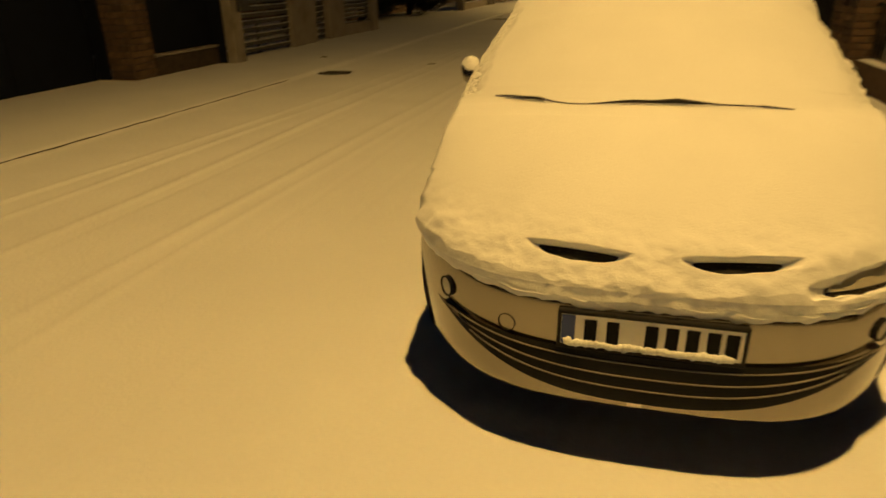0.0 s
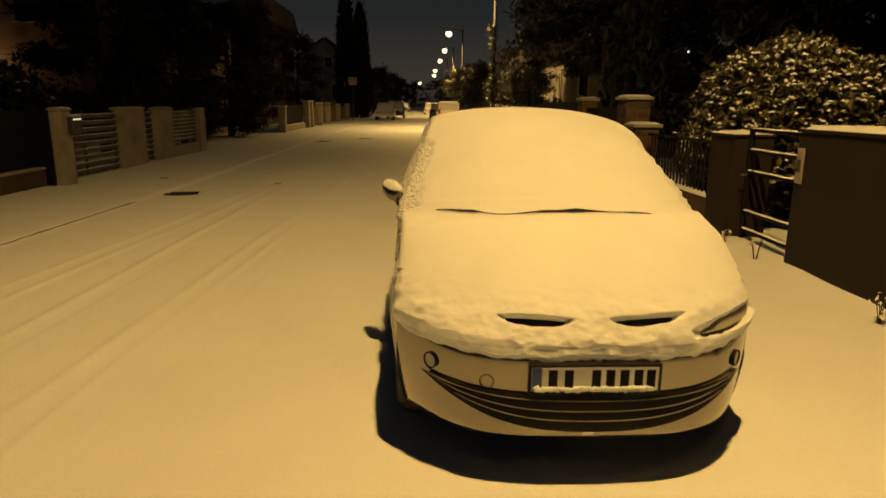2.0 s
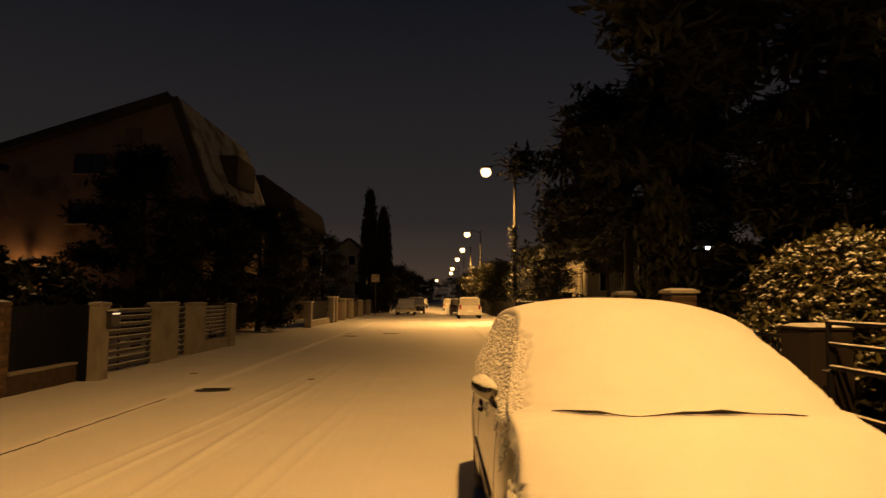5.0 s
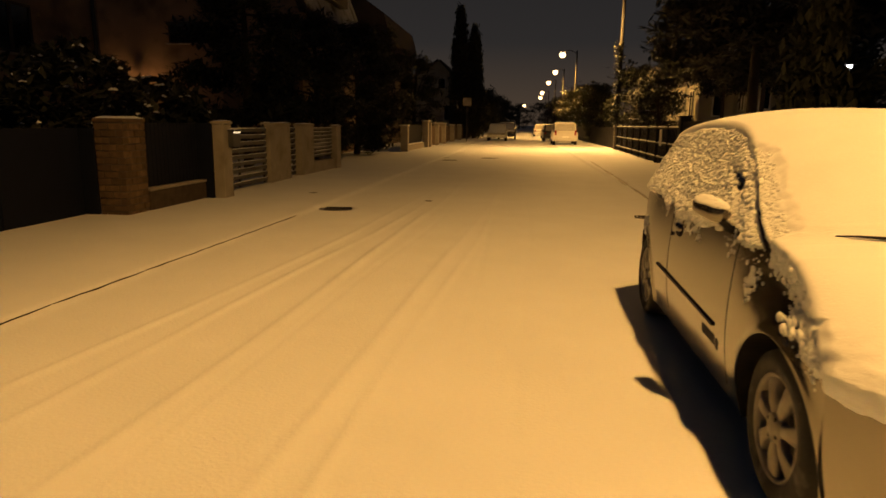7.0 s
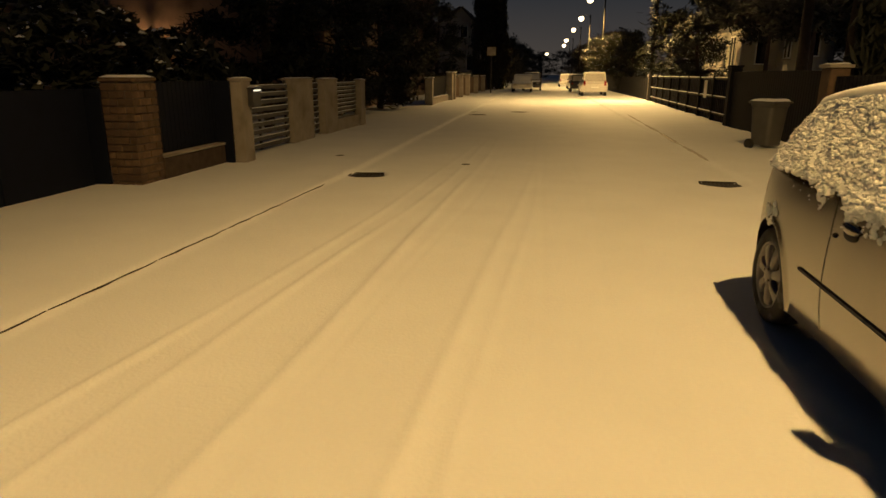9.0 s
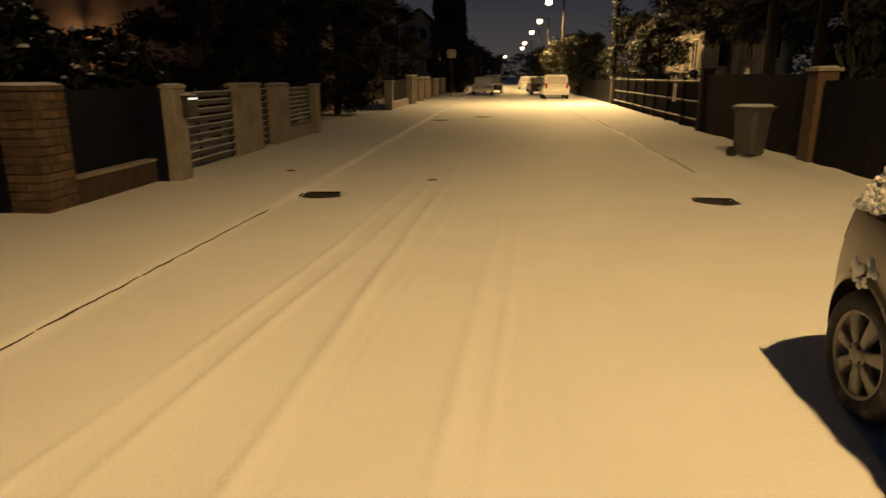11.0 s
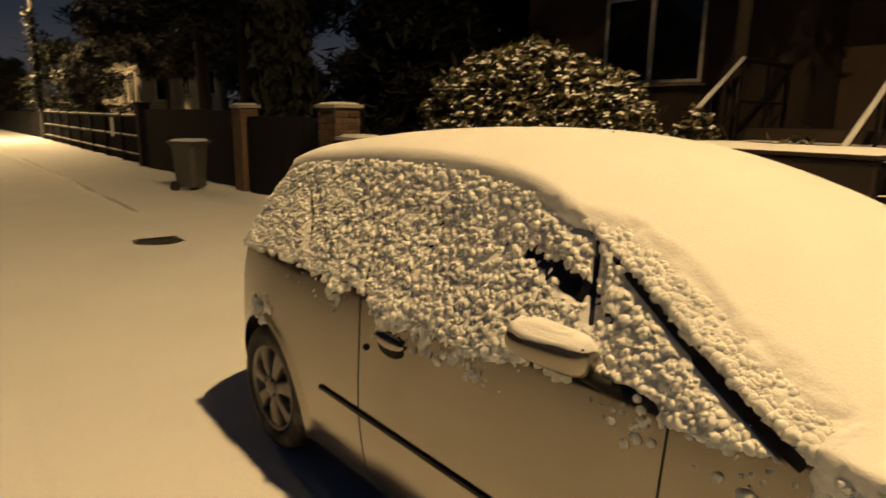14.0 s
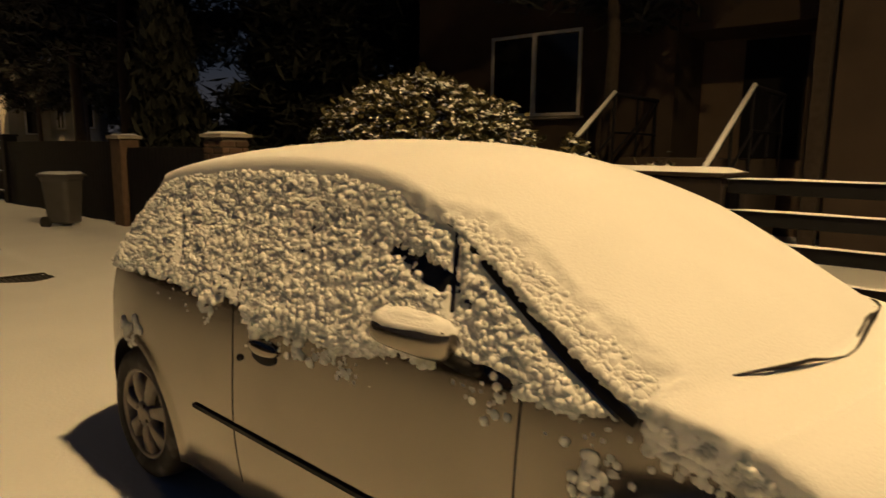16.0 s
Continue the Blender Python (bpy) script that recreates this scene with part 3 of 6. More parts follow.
        part("headlamp", sheet(lens), LENS, car, "clear grey headlamp lens", smooth=True)
        # fog lamp
        c = front_at(sgn * 0.655, 0.477, 0.0)
        nrm = (front_at(sgn * 0.655, 0.477, 1.0) - c).normalized()
        q = nrm.to_track_quat("-X", "Z").to_matrix().to_4x4()
        fog = part("fog_lamp", lathe_x([(0.01, 0.036), (-0.008, 0.036), (-0.009, 0.031), (-0.004, 0.030)], (0, 0, 0), 28), PLASTIC, car, smooth=False)
        fog.matrix_basis = Matrix.Translation(c) @ q
        ln = part("fog_lens", lathe_x([(-0.004, 0.031), (-0.006, 0.018), (-0.0065, 0.0001)], (0, 0, 0), 24), LENS, fog, smooth=True)
        tail = sheet([[shell(20.2 + 1.6 * j / 6, sgn * (0.80 + 0.20 * k / 6)) + Vector((0, 0.006, 0)) for k in range(7)] for j in range(7)])
        part("tail_lamp", tail, RED_LENS, car, "red tail lamp", smooth=True)
    # lower intake with its bars
    def intake_top(x):
        return 0.394 + 0.033 * (abs(x) / 0.69) ** 2

    def intake_low(x):
        return 0.246 + 0.181 * (abs(x) / 0.69) ** 2.4

    rows = []
    for j in range(7):
        rows.append([front_at(x, intake_low(x) + (intake_top(x) - intake_low(x)) * j / 6, 0.012) for x in np.linspace(-0.69, 0.69, 61)])
    part("air_intake", sheet(rows), PLASTIC, bumper, "black lower air intake", smooth=True)
    for f, reach in ((0.84, 0.66), (0.56, 0.62), (0.30, 0.55)):
        part("intake_bar", front_strip(-reach, reach, lambda x, f=f: intake_low(x) + f * (intake_top(x) - intake_low(x)), 0.0014, 0.017, 60), ALLOY, bumper, "thin dull metal bar", smooth=False)
    part("chin_badge", front_strip(-0.045, 0.0, lambda x: 0.238, 0.008, 0.006, 6), CHROME, bumper)
    c = front_at(-0.43, 0.437, 0.0)
    nrm = (front_at(-0.43, 0.437, 1.0) - c).normalized()
    cover = part("tow_eye_cover", lathe_x([(0.006, 0.030), (-0.002, 0.030), (-0.002, 0.0275), (0.006, 0.027)], (0, 0, 0), 32), PLASTIC, bumper)
    cover.matrix_basis = Matrix.Translation(c) @ nrm.to_track_quat("-X", "Z").to_matrix().to_4x4()
    # upper grille mouths
    for sgn in (-1, 1):
        rows = []
        for j in range(5):
            row = []
            for k in range(17):
                x = 0.070 + 0.32 * k / 16
                w = math.sin(math.pi * (0.06 + 0.88 * k / 16)) ** 0.6
                row.append(front_at(sgn * x, 0.648 + 0.018 * (x - 0.1) / 0.25 + 0.034 * w * (j / 2 - 1), 0.004))
            rows.append(row)
        grille = part("grille", sheet(rows), PLASTIC, car, "black upper grille half hidden by snow")
        for k in range(8):
            x = 0.12 + 0.027 * k
            part("grille_fin", front_strip(sgn * x - 0.003, sgn * x + 0.003, lambda xx: 0.648, 0.018, 0.012, 2), PLASTIC, grille)
    # number plate with plain bars for its characters
    plate = part("number_plate", box(-0.26, -0.014, 0.407, 0.26, -0.006, 0.521, 0.003), PLATE, car)
    part("plate_frame", box(-0.268, -0.017, 0.515, 0.268, 0.002, 0.530, 0.003), PLASTIC, plate)
    part("plate_frame", box(-0.268, -0.017, 0.398, 0.268, 0.002, 0.414, 0.003), PLASTIC, plate)
    part("plate_frame", box(-0.268, -0.0165, 0.41, -0.256, 0.002, 0.52, 0.003), PLASTIC, plate)
    part("plate_frame", box(0.256, -0.0165, 0.41, 0.268, 0.002, 0.52, 0.003), PLASTIC, plate)
    part("plate_band", box(-0.255, -0.0158, 0.416, -0.215, -0.010, 0.513), PLATE_BLUE, plate)
    for x in (-0.170, -0.105, 0.005, 0.062, 0.119, 0.176, 0.226):
        part("plate_bar", box(x - 0.018, -0.0162, 0.427, x + 0.018, -0.010, 0.503, 0.001), INK, plate)
    # wipers, half sunk in the snow
    left_line = ((-0.62, 10.80, 0.034), (-0.56, 10.64, 0.041), (-0.50, 10.50, 0.040), (-0.44, 10.33, 0.043), (-0.38, 10.14, 0.036), (-0.32, 10.02, 0.034), (-0.26, 10.00, 0.035))
    right_line = ((-0.26, 10.00, 0.035), (-0.18, 10.04, 0.039), (-0.10, 10.10, 0.044), (-0.02, 10.13, 0.043), (0.06, 10.17, 0.047), (0.13, 10.15, 0.043), (0.20, 10.12, 0.039), (0.28, 10.10, 0.040), (0.36, 10.16, 0.037), (0.45, 10.24, 0.030))
    for line, rad in ((left_line, (0.002, 0.004, 0.006, 0.005, 0.0025, 0.0018, 0.0015)), (right_line, (0.0015, 0.0035, 0.005, 0.005, 0.008, 0.005, 0.003, 0.0025, 0.004, 0.002))):
        w = new("wiper")
        w.parent = car
        pts = []
        for x, v, u in line:
            q = shell(v, x / 0.80)
            pts.append((x, q.y - 0.3 * u, q.z + u))
        part("wiper_arm", tube(pts, list(rad), 7), PLASTIC, w)
        part("wiper_blade", tube([(p[0], p[1] + 0.015, p[2] - 0.010) for p in pts], 0.005, 5), RUBBER, w)
    part("aerial", tube([(0.0, 1.95, 1.46), (0.0, 2.0, 1.5)], 0.004, 6), PLASTIC, car)
    return car


parked_car = hatchback()


def clumps(x, y, z, s):
    """Cauliflower lumps between 0 and 1."""
    d = noise.voronoi(Vector((x * s, y * s, z * s)))[0]
    return max(0.0, 1 - d[0] * 1.25)


# snow lying on the car: a skin over the shell, thick where it lies and broken at its rim
def snow_depth(v, s):
    """Thickness of the snow over the shell; below zero it is bare."""
    p = shell(v, s)
    x, y, z = p
    rough = bumpy(x, y, z, 9) * 0.5 + bumpy(x, y, z + 4, 22) * 0.35
    d = 0.042 + 0.006 * bumpy(x, y, z, 2.2)
    if v > 18.6:
        d *= max(0, 1 - (v - 18.6) / 0.5)
        d -= 0.01
    if 9.4 < v < 11.2:
        d = 0.032 + 0.010 * min(1, abs(v - 10.2))
    # lower rim over the bumper
    low = 4.40 + 0.30 * rough + 0.12 * bumpy(x, y, z, 30) + (0.75 * max(0, abs(s) - 0.35))
    d = min(d, (v - low) * 0.040 + 0.012)
    # the grille mouths stay open
    for c in (-0.225, 0.225):
        top = 0.664 + 0.03 * (abs(x) - 0.2)
        e = math.hypot((x - c) / 0.126, (z - top) / (0.024 if z < top else 0.006))
        if z < 0.76:
            d = min(d, (e - 0.95) * 0.14 + 0.010 * rough)
    # slid off around one headlamp
    if 0.30 < x < 0.90 and z < 0.74:
        e = math.hypot((x - 0.64) / 0.16, (z - 0.622 - 0.09 * (x - 0.6)) / 0.023)
        d = min(d, (e - 1.0) * 0.10 + 0.050 * rough + 0.012 * bumpy(x, y, z, 45))
    # broken rim along the fender and the pillar
    if v < 7.6:
        d = min(d, (1 - abs(s)) * 0.6 + 0.018 + 0.026 * rough)
    else:
        d = min(d, (1 - abs(s)) * 0.6 + 0.034)
    if 10.7 < v < 14.1:
        k = min(1, (v - 10.7) / 0.3, (14.1 - v) / 0.5)
        crumb = clumps(x, y, z, 24)
        edge = min(1, max(0, (abs(s) - 0.86) / 0.10))
        d = min(d, (1 - k) * 0.034 + (1.0 + 0.05 * rough - abs(s)) * 0.26 + 0.006) + k * edge * (0.016 * crumb + 0.008 * clumps(x, y, z, 50) - 0.006)
    # lumps near the nose
    if v < 7.6:
        d += (0.022 * max(0, rough) - 0.012 * max(0, -rough) + 0.020 * clumps(x + 0.03 * bumpy(x, y, z, 8), y, z, 13) * max(0, bumpy(x, y, z, 5) + 0.15) + 0.007 * clumps(x, y, z + 0.02 * bumpy(x, y, z, 12), 34) * max(0, bumpy(x, y, z + 9, 4) + 0.2) + 0.003 * bumpy(x, y, z, 40) + 0.014 * bumpy(x, y, z, 6) + 0.008 * bumpy(x, y, z, 14)) * min(1, (7.6 - v) * 0.9) * (1 if d > 0.012 else 0)
    # the shut line at the corner of the hood
    return d


SKIRT = 0.075


def skin(v, s):
    """The shell, carried on down the flank by |s| - 1 metres past its edge."""
    if abs(s) <= 1:
        return shell(v, s)
    yc, zc, ye, ze = _station(v)
    z = ze - (abs(s) - 1)
    return Vector((math.copysign(side_half(ye, z), s), ye, z))


def skirt_depth(v, s):
    """Snow rolling over the shoulder: smooth on the roof, crumbled along the screen and the hood."""
    e = (abs(s) - 1) / (SKIRT if v < 10.7 else 0.045)
    p = skin(v, s)
    rough = bumpy(p.x, p.y, p.z, 9) * 0.5 + bumpy(p.x, p.y, p.z + 4, 22) * 0.35
    ragged = min(1.0, max(0.0, (15.0 - v) / 1.5))
    lump = clumps(p.x, p.y, p.z, 26) * 0.022 * ragged
    if v < 10.7:
        return 0.020 * (1 - min(4, e * e)) + 0.024 * rough + 0.7 * lump - 0.010 * e
    return (0.034 - 0.006 * ragged) * (1 - 0.45 * min(1, e) - 0.55 * min(4, e * e)) + 0.03 * ragged * rough + lump - 0.006 * e - 0.008 * ragged * e


def car_snow():
    nv, ns, ne = 560, 190, 12
    s_of = [-1 - SKIRT * (1 - k / ne) for k in range(ne)] + [-1 + 2 * i / ns for i in range(ns + 1)] + [1 + SKIRT * (k + 1) / ne for k in range(ne)]
    v_of = [4.0 + 15.4 * ((j / nv) * 0.55 + 0.45 * (j / nv) ** 2.2) for j in range(nv + 1)]
    m = len(s_of)
    base = np.zeros((nv + 1, m, 3))
    dep = np.zeros((nv + 1, m))
    for j, v in enumerate(v_of):
        for i, s in enumerate(s_of):
            base[j, i] = skin(v, s)
            if abs(s) <= 1:
                dep[j, i] = snow_depth(v, s)
            else:
                dep[j, i] = skirt_depth(v, s) if v > 7.4 else -0.02
                if 10.7 < v < 14.1:
                    dep[j, i] -= 0.06 * min(1, (v - 10.7) / 0.3, (14.1 - v) / 0.5)
                if v > 18.7:
                    dep[j, i] -= 0.06 * (v - 18.7)
    dv, du = np.gradient(base, axis=0), np.gradient(base, axis=1)
    nrm = np.cross(du, dv)
    nrm /= np.linalg.norm(nrm, axis=2, keepdims=True) + 1e-9
    # soften the turn of the normals at the shoulder
    for _ in range(6):
        nrm[:, 1:-1] = (nrm[:, :-2] + nrm[:, 1:-1] + nrm[:, 2:]) / 3
    nrm /= np.linalg.norm(nrm, axis=2, keepdims=True) + 1e-9
    pts = base + nrm * np.maximum(dep, -0.012)[:, :, None]
    verts, faces, index = [], [], {}
    for j in range(nv):
        for i in range(m - 1):
            if max(dep[j, i], dep[j + 1, i], dep[j, i + 1], dep[j + 1, i + 1]) > -0.004:
                q = []
                for k in ((j, i), (j, i + 1), (j + 1, i + 1), (j + 1, i)):
                    if k not in index:
                        index[k] = len(verts)
                        verts.append(tuple(pts[k]))
                    q.append(index[k])
                faces.append(q)
    ob = mesh_from("snow_layer", verts, faces, SNOW, smooth=True)
    return tagged(ob, "thick smooth fresh snow over hood, windscreen and roof of the parked car", "snow", kind="stuff")


car_snow()


def lattice(i, j, seed):
    """A fixed random number from 0 to 1 for each cell of a grid."""
    q = np.sin(i * 127.1 + j * 311.7 + seed * 74.7) * 43758.5453
    return q - np.floor(q)


def ripple(u, v, s, seed):
    """Smooth noise from -1 to 1 over arrays."""
    u, v = u * s, v * s
    i, j = np.floor(u), np.floor(v)
    f, g = u - i, v - j
    f, g = f * f * (3 - 2 * f), g * g * (3 - 2 * g)
    low = lattice(i, j, seed) * (1 - f) + lattice(i + 1, j, seed) * f
    high = lattice(i, j + 1, seed) * (1 - f) + lattice(i + 1, j + 1, seed) * f
    return 2 * (low * (1 - g) + high * g) - 1


def popcorn(u, v, s, seed, reach=0.72):
    """Round domes, side by side, from 0 to 1 over arrays; their sizes differ."""
    u, v = u * s, v * s
    i, j = np.floor(u), np.floor(v)
    best = np.zeros(np.broadcast(u, v).shape)
    for a in (-1, 0, 1):
        for b in (-1, 0, 1):
            cu = i + a + 0.1 + 0.8 * lattice(i + a, j + b, seed)
            cv = j + b + 0.1 + 0.8 * lattice(i + a, j + b, seed + 1)
            r = reach * (0.65 + 0.5 * lattice(i + a, j + b, seed + 2))
            best = np.maximum(best, np.sqrt(np.maximum(0, 1 - ((u - cu) ** 2 + (v - cv) ** 2) / (r * r))) * r / reach)
    return best


_ball = bmesh.new()
bmesh.ops.create_icosphere(_ball, subdivisions=2, radius=1)
BALL_POINTS = np.array([tuple(v.co) for v in _ball.verts])
BALL_FACES = [tuple(v.index for v in f.verts) for f in _ball.faces]
_ball.free()


def snow_ball(verts, faces, centre, r, rng):
    """Adds one uneven ball of snow to lists of vertices and faces."""
    n = len(verts)
    bulge = 1 + 0.22 * np.sin(BALL_POINTS @ rng.normal(0, 2.4, 3) + rng.uniform(0, 6))
    verts += (centre + r * BALL_POINTS * bulge[:, None] * rng.uniform(0.8, 1.2, 3)).tolist()
    faces += [(a + n, b + n, c + n) for a, b, c in BALL_FACES]


def flank_snow(sgn, ny, nz):
    """Popcorn snow blown against the flank, torn open along the window edges."""
    ys = np.linspace(0.42, 3.53, ny + 1)
    top = np.array([edge_height(y) + 0.004 for y in ys])
    lo = np.where(ys < 1.1, np.clip(top - 0.2, 0.60, 0.78), 0.74)
    Y = np.repeat(ys[:, None], nz + 1, 1)
    Z = lo[:, None] + (top - lo)[:, None] * np.linspace(0, 1, nz + 1)[None, :]
    wy, wz = Y + 0.010 * ripple(Y, Z, 21, 3), Z + 0.010 * ripple(Y, Z, 23, 4)
    big, small, tiny = popcorn(wy, wz, 18, 1), popcorn(wy, wz, 44, 5), popcorn(wy, wz, 95, 9)
    rag = 0.035 * ripple(Y, Z, 6, 11) + 0.030 * ripple(Y, Z, 15, 12) + 0.02 * ripple(Y, Z, 38, 13)
    # the lower rim follows the waist line, with tongues hanging over it
    ry, rz = zip((0.4, 0.70), (0.60, 0.80), (0.80, 0.885), (1.0, 0.90), (1.10, 0.885), (1.35, 0.925), (1.60, 0.94), (1.80, 0.895), (1.95, 0.885), (2.2, 0.865), (2.32, 0.84), (2.40, 0.92), (2.52, 0.93), (2.62, 0.895), (2.72, 0.93), (3.1, 0.955), (3.5, 0.93))
    m = (Z - np.interp(Y, ry, rz)) / 0.03 + rag * 16
    d = np.minimum(1.0, m) * 0.010 + 0.010 * big * (0.75 + 0.5 * ripple(Y, Z, 5, 15)) + 0.011 * small + 0.004 * tiny - 0.010 + 0.008 * ripple(Y, Z, 7, 14)
    # loose balls below the rim
    loose = (m > -2.6) & (ripple(Y, Z, 9, 17) > 0.1)
    d = np.where(m < 0, -0.02 + np.where(loose, 0.06 * np.maximum(0, small - 0.72), 0), d)
    d += np.where((m > 0) & (Y > 1.4), 0.018 * np.maximum(0, 1 - (top[:, None] - Z) / 0.13), 0)
    # bare glass behind the pillar, round the mirror's foot, and along trims and shut lines
    lumps = 9 * rag + 0.7 * small * big
    d = np.minimum(d, (np.hypot((Y - 1.63 - 0.6 * (Z - 1.15)) / 0.17, (Z - 1.150 - 0.20 * (Y - 1.63)) / 0.050) + lumps - 1) * 0.03)
    d = np.minimum(d, (np.hypot((Y - 1.40) / 0.12, (Z - 0.930) / 0.028) + 3 * rag - 1) * 0.03)
    d = np.minimum(d, (np.hypot((Y - 1.95) / 0.10, (Z - 1.10) / 0.014) + 12 * rag + small - 1) * 0.03)
    gaps = (((0.96, 0.900), (1.22, 1.052), 0.019), ((1.22, 1.052), (1.44, 1.180), 0.012), ((2.43, 0.96), (2.47, 1.2), 0.004), ((2.87, 1.03), (2.93, 1.14), 0.008), ((2.93, 1.14), (3.02, 1.23), 0.006), ((1.58, 1.265), (1.74, 1.335), 0.007), ((1.50, 1.06), (1.56, 1.27), 0.009))
    for (ya, za), (yb, zb), w in gaps:
        f = np.clip(((Y - ya) * (yb - ya) + (Z - za) * (zb - za)) / ((yb - ya) ** 2 + (zb - za) ** 2), 0, 1)
        dist = np.hypot(Y - ya - f * (yb - ya), Z - za - f * (zb - za))
        d = np.minimum(d, (dist - w * (1.0 + 0.5 * ripple(Y, Z, 9, 19))) * 0.9)
    half = np.array([[side_half(y, z) for z in row] for y, row in zip(ys, Z)]) + np.maximum(d, -0.015)
    pts = np.stack([sgn * half, Y, Z - 0.35 * np.maximum(0, d)], 2)
    most = np.maximum(np.maximum(d[:-1, :-1], d[1:, :-1]), np.maximum(d[:-1, 1:], d[1:, 1:]))
    ii, jj = np.nonzero(most > -0.003)
    k = ii * (nz + 1) + jj
    quads = np.stack([k, k + nz + 1, k + nz + 2, k + 1], 1)
    used, index = np.unique(quads, return_inverse=True)
    quads = index.reshape(-1, 4)
    if sgn < 0:
        quads = quads[:, ::-1]
    verts, faces = pts.reshape(-1, 3)[used].tolist(), quads.tolist()
    # round balls of snow frozen onto the crust
    if sgn < 0:
        rng = np.random.default_rng(17)
        spots = np.argwhere((d > 0.006) & (m > -0.4))
        pick = spots[rng.integers(0, len(spots), 5200)]
        for r, (a, b) in zip(0.0045 + 0.0085 * rng.random(len(pick)) ** 1.6, pick):
            snow_ball(verts, faces, pts[a, b] - np.array((0.15 * sgn * r, 0, 0)), r, rng)
        for _ in range(1500):
            v, q = rng.uniform(10.6, 14.6), 1.005 - 0.085 * rng.random() ** 1.5
            c = shell(v, sgn * q)
            r = 0.005 + 0.009 * rng.random() ** 1.5
            snow_ball(verts, faces, np.array(c) + np.array((sgn * 0.006, 0, 0.012 + 0.1 * (1 - q))), r, rng)
    ob = mesh_from("snow_crust", verts, faces, CRUST, smooth=True)
    return tagged(ob, "lumpy wind-blown snow crust stuck to the side windows of the car", "snow", kind="stuff")


flank_snow(-1, 900, 220)
flank_snow(1, 240, 60)


def blob_mesh(centres, name, label, mat=CRUST):
    """Round lumps of snow, joined into one mesh."""
    bm = bmesh.new()
    for (cx, cy, cz), (rx, ry, rz) in centres:
        own = bmesh.new()
        bmesh.ops.create_icosphere(own, subdivisions=2, radius=1)
        for v in own.verts:
            k = 1 + 0.45 * noise.noise(v.co * 1.7 + Vector((cx * 30, cy * 30, cz * 30))) + 0.10 * noise.noise(v.co * 5 + Vector((cx * 50, cy * 20, cz * 10)))
            v.co = Vector((cx + rx * v.co.x * k, cy + ry * v.co.y * k, cz + rz * v.co.z * k))
        join(bm, own)
    return tagged(link(name, bm, mat, smooth=True), label, "snow", kind="stuff")


for sgn in (-1, 1):
    rows = []
    n = 26
    for j in range(15):
        row = []
        for i in range(n + 1):
            a, b = math.pi * 2 * i / n, math.pi / 2 * j / 14
            c = Vector((math.cos(a) * math.cos(b), math.sin(a) * math.cos(b), math.sin(b)))
            k = 1 + 0.06 * noise.noise(c * 2.5)
            along = math.copysign(abs(c.y) ** 0.55, c.y) * k
            row.append((sgn * ((0.868 if sgn < 0 else 0.826) + 0.032 * along + (0.045 + 0.007 * min(1, 3 * c.z)) * sgn * c.x * k), 1.530 + (0.098 + 0.008 * min(1, 3 * c.z)) * along, 1.010 + 0.010 * noise.noise(Vector((a, 0, 2))) * (1 - c.z) + (0.062 if sgn < 0 else 0.045) * c.z ** 0.75 * k + 0.012 * along + 0.008 * noise.noise(c * 6)))
        rows.append(row)
    tagged(link("snow_cap", sheet(rows), SNOW, smooth=True), "rounded cap of snow on the door mirror", "snow", kind="stuff")
random.seed(11)
lumps = []
for _ in range(520):
    y = random.uniform(0.42, 0.95)
    z = edge_height(y) - abs(random.gauss(0, 0.035)) - 0.004
    r = random.uniform(0.006, 0.021)
    lumps.append(((-side_half(y, z) - 0.12 * r, y, z), (r * 0.6, r, r)))
# clumps by the fender, handle, waist and rear arch
for cy, cz, spread, count, size in ((1.05, 0.80, 0.05, 9, 0.032), (1.06, 0.735, 0.03, 4, 0.024), (2.28, 0.87, 0.05, 9, 0.035), (2.08, 0.865, 0.06, 9, 0.028), (1.93, 0.85, 0.05, 8, 0.024), (1.85, 0.835, 0.04, 5, 0.020), (3.30, 0.67, 0.06, 9, 0.046), (3.18, 0.71, 0.03, 5, 0.036), (2.62, 0.885, 0.05, 7, 0.02), (0.62, 0.73, 0.08, 14, 0.038), (0.50, 0.68, 0.05, 8, 0.03), (0.46, 0.60, 0.03, 3, 0.015), (1.30, 0.90, 0.06, 6, 0.022), (0.85, 0.86, 0.07, 9, 0.026)):
    for _ in range(count * 3):
        y, z = random.gauss(cy, spread * 0.65), random.gauss(cz, spread * 0.45)
        r = size * random.uniform(0.20, 0.62)
        z = min(z, edge_height(y) - 0.01)
        lumps.append(((-side_half(y, z) - 0.10 * r, y, z), (r * 0.45, r, r)))
blob_mesh(lumps, "snow_clumps", "small clumps of snow clinging to the car's flank")
# snow on the lower edge of the number plate and along the nose seam
lumps = []
for k in range(34):
    x = -0.235 + 0.46 * k / 33
    lumps.append(((x, -0.018, 0.419 + 0.006 * random.random()), (0.014, 0.008, 0.009 + 0.006 * random.random())))
blob_mesh(lumps, "plate_snow", "ridge of snow along the number plate's foot")


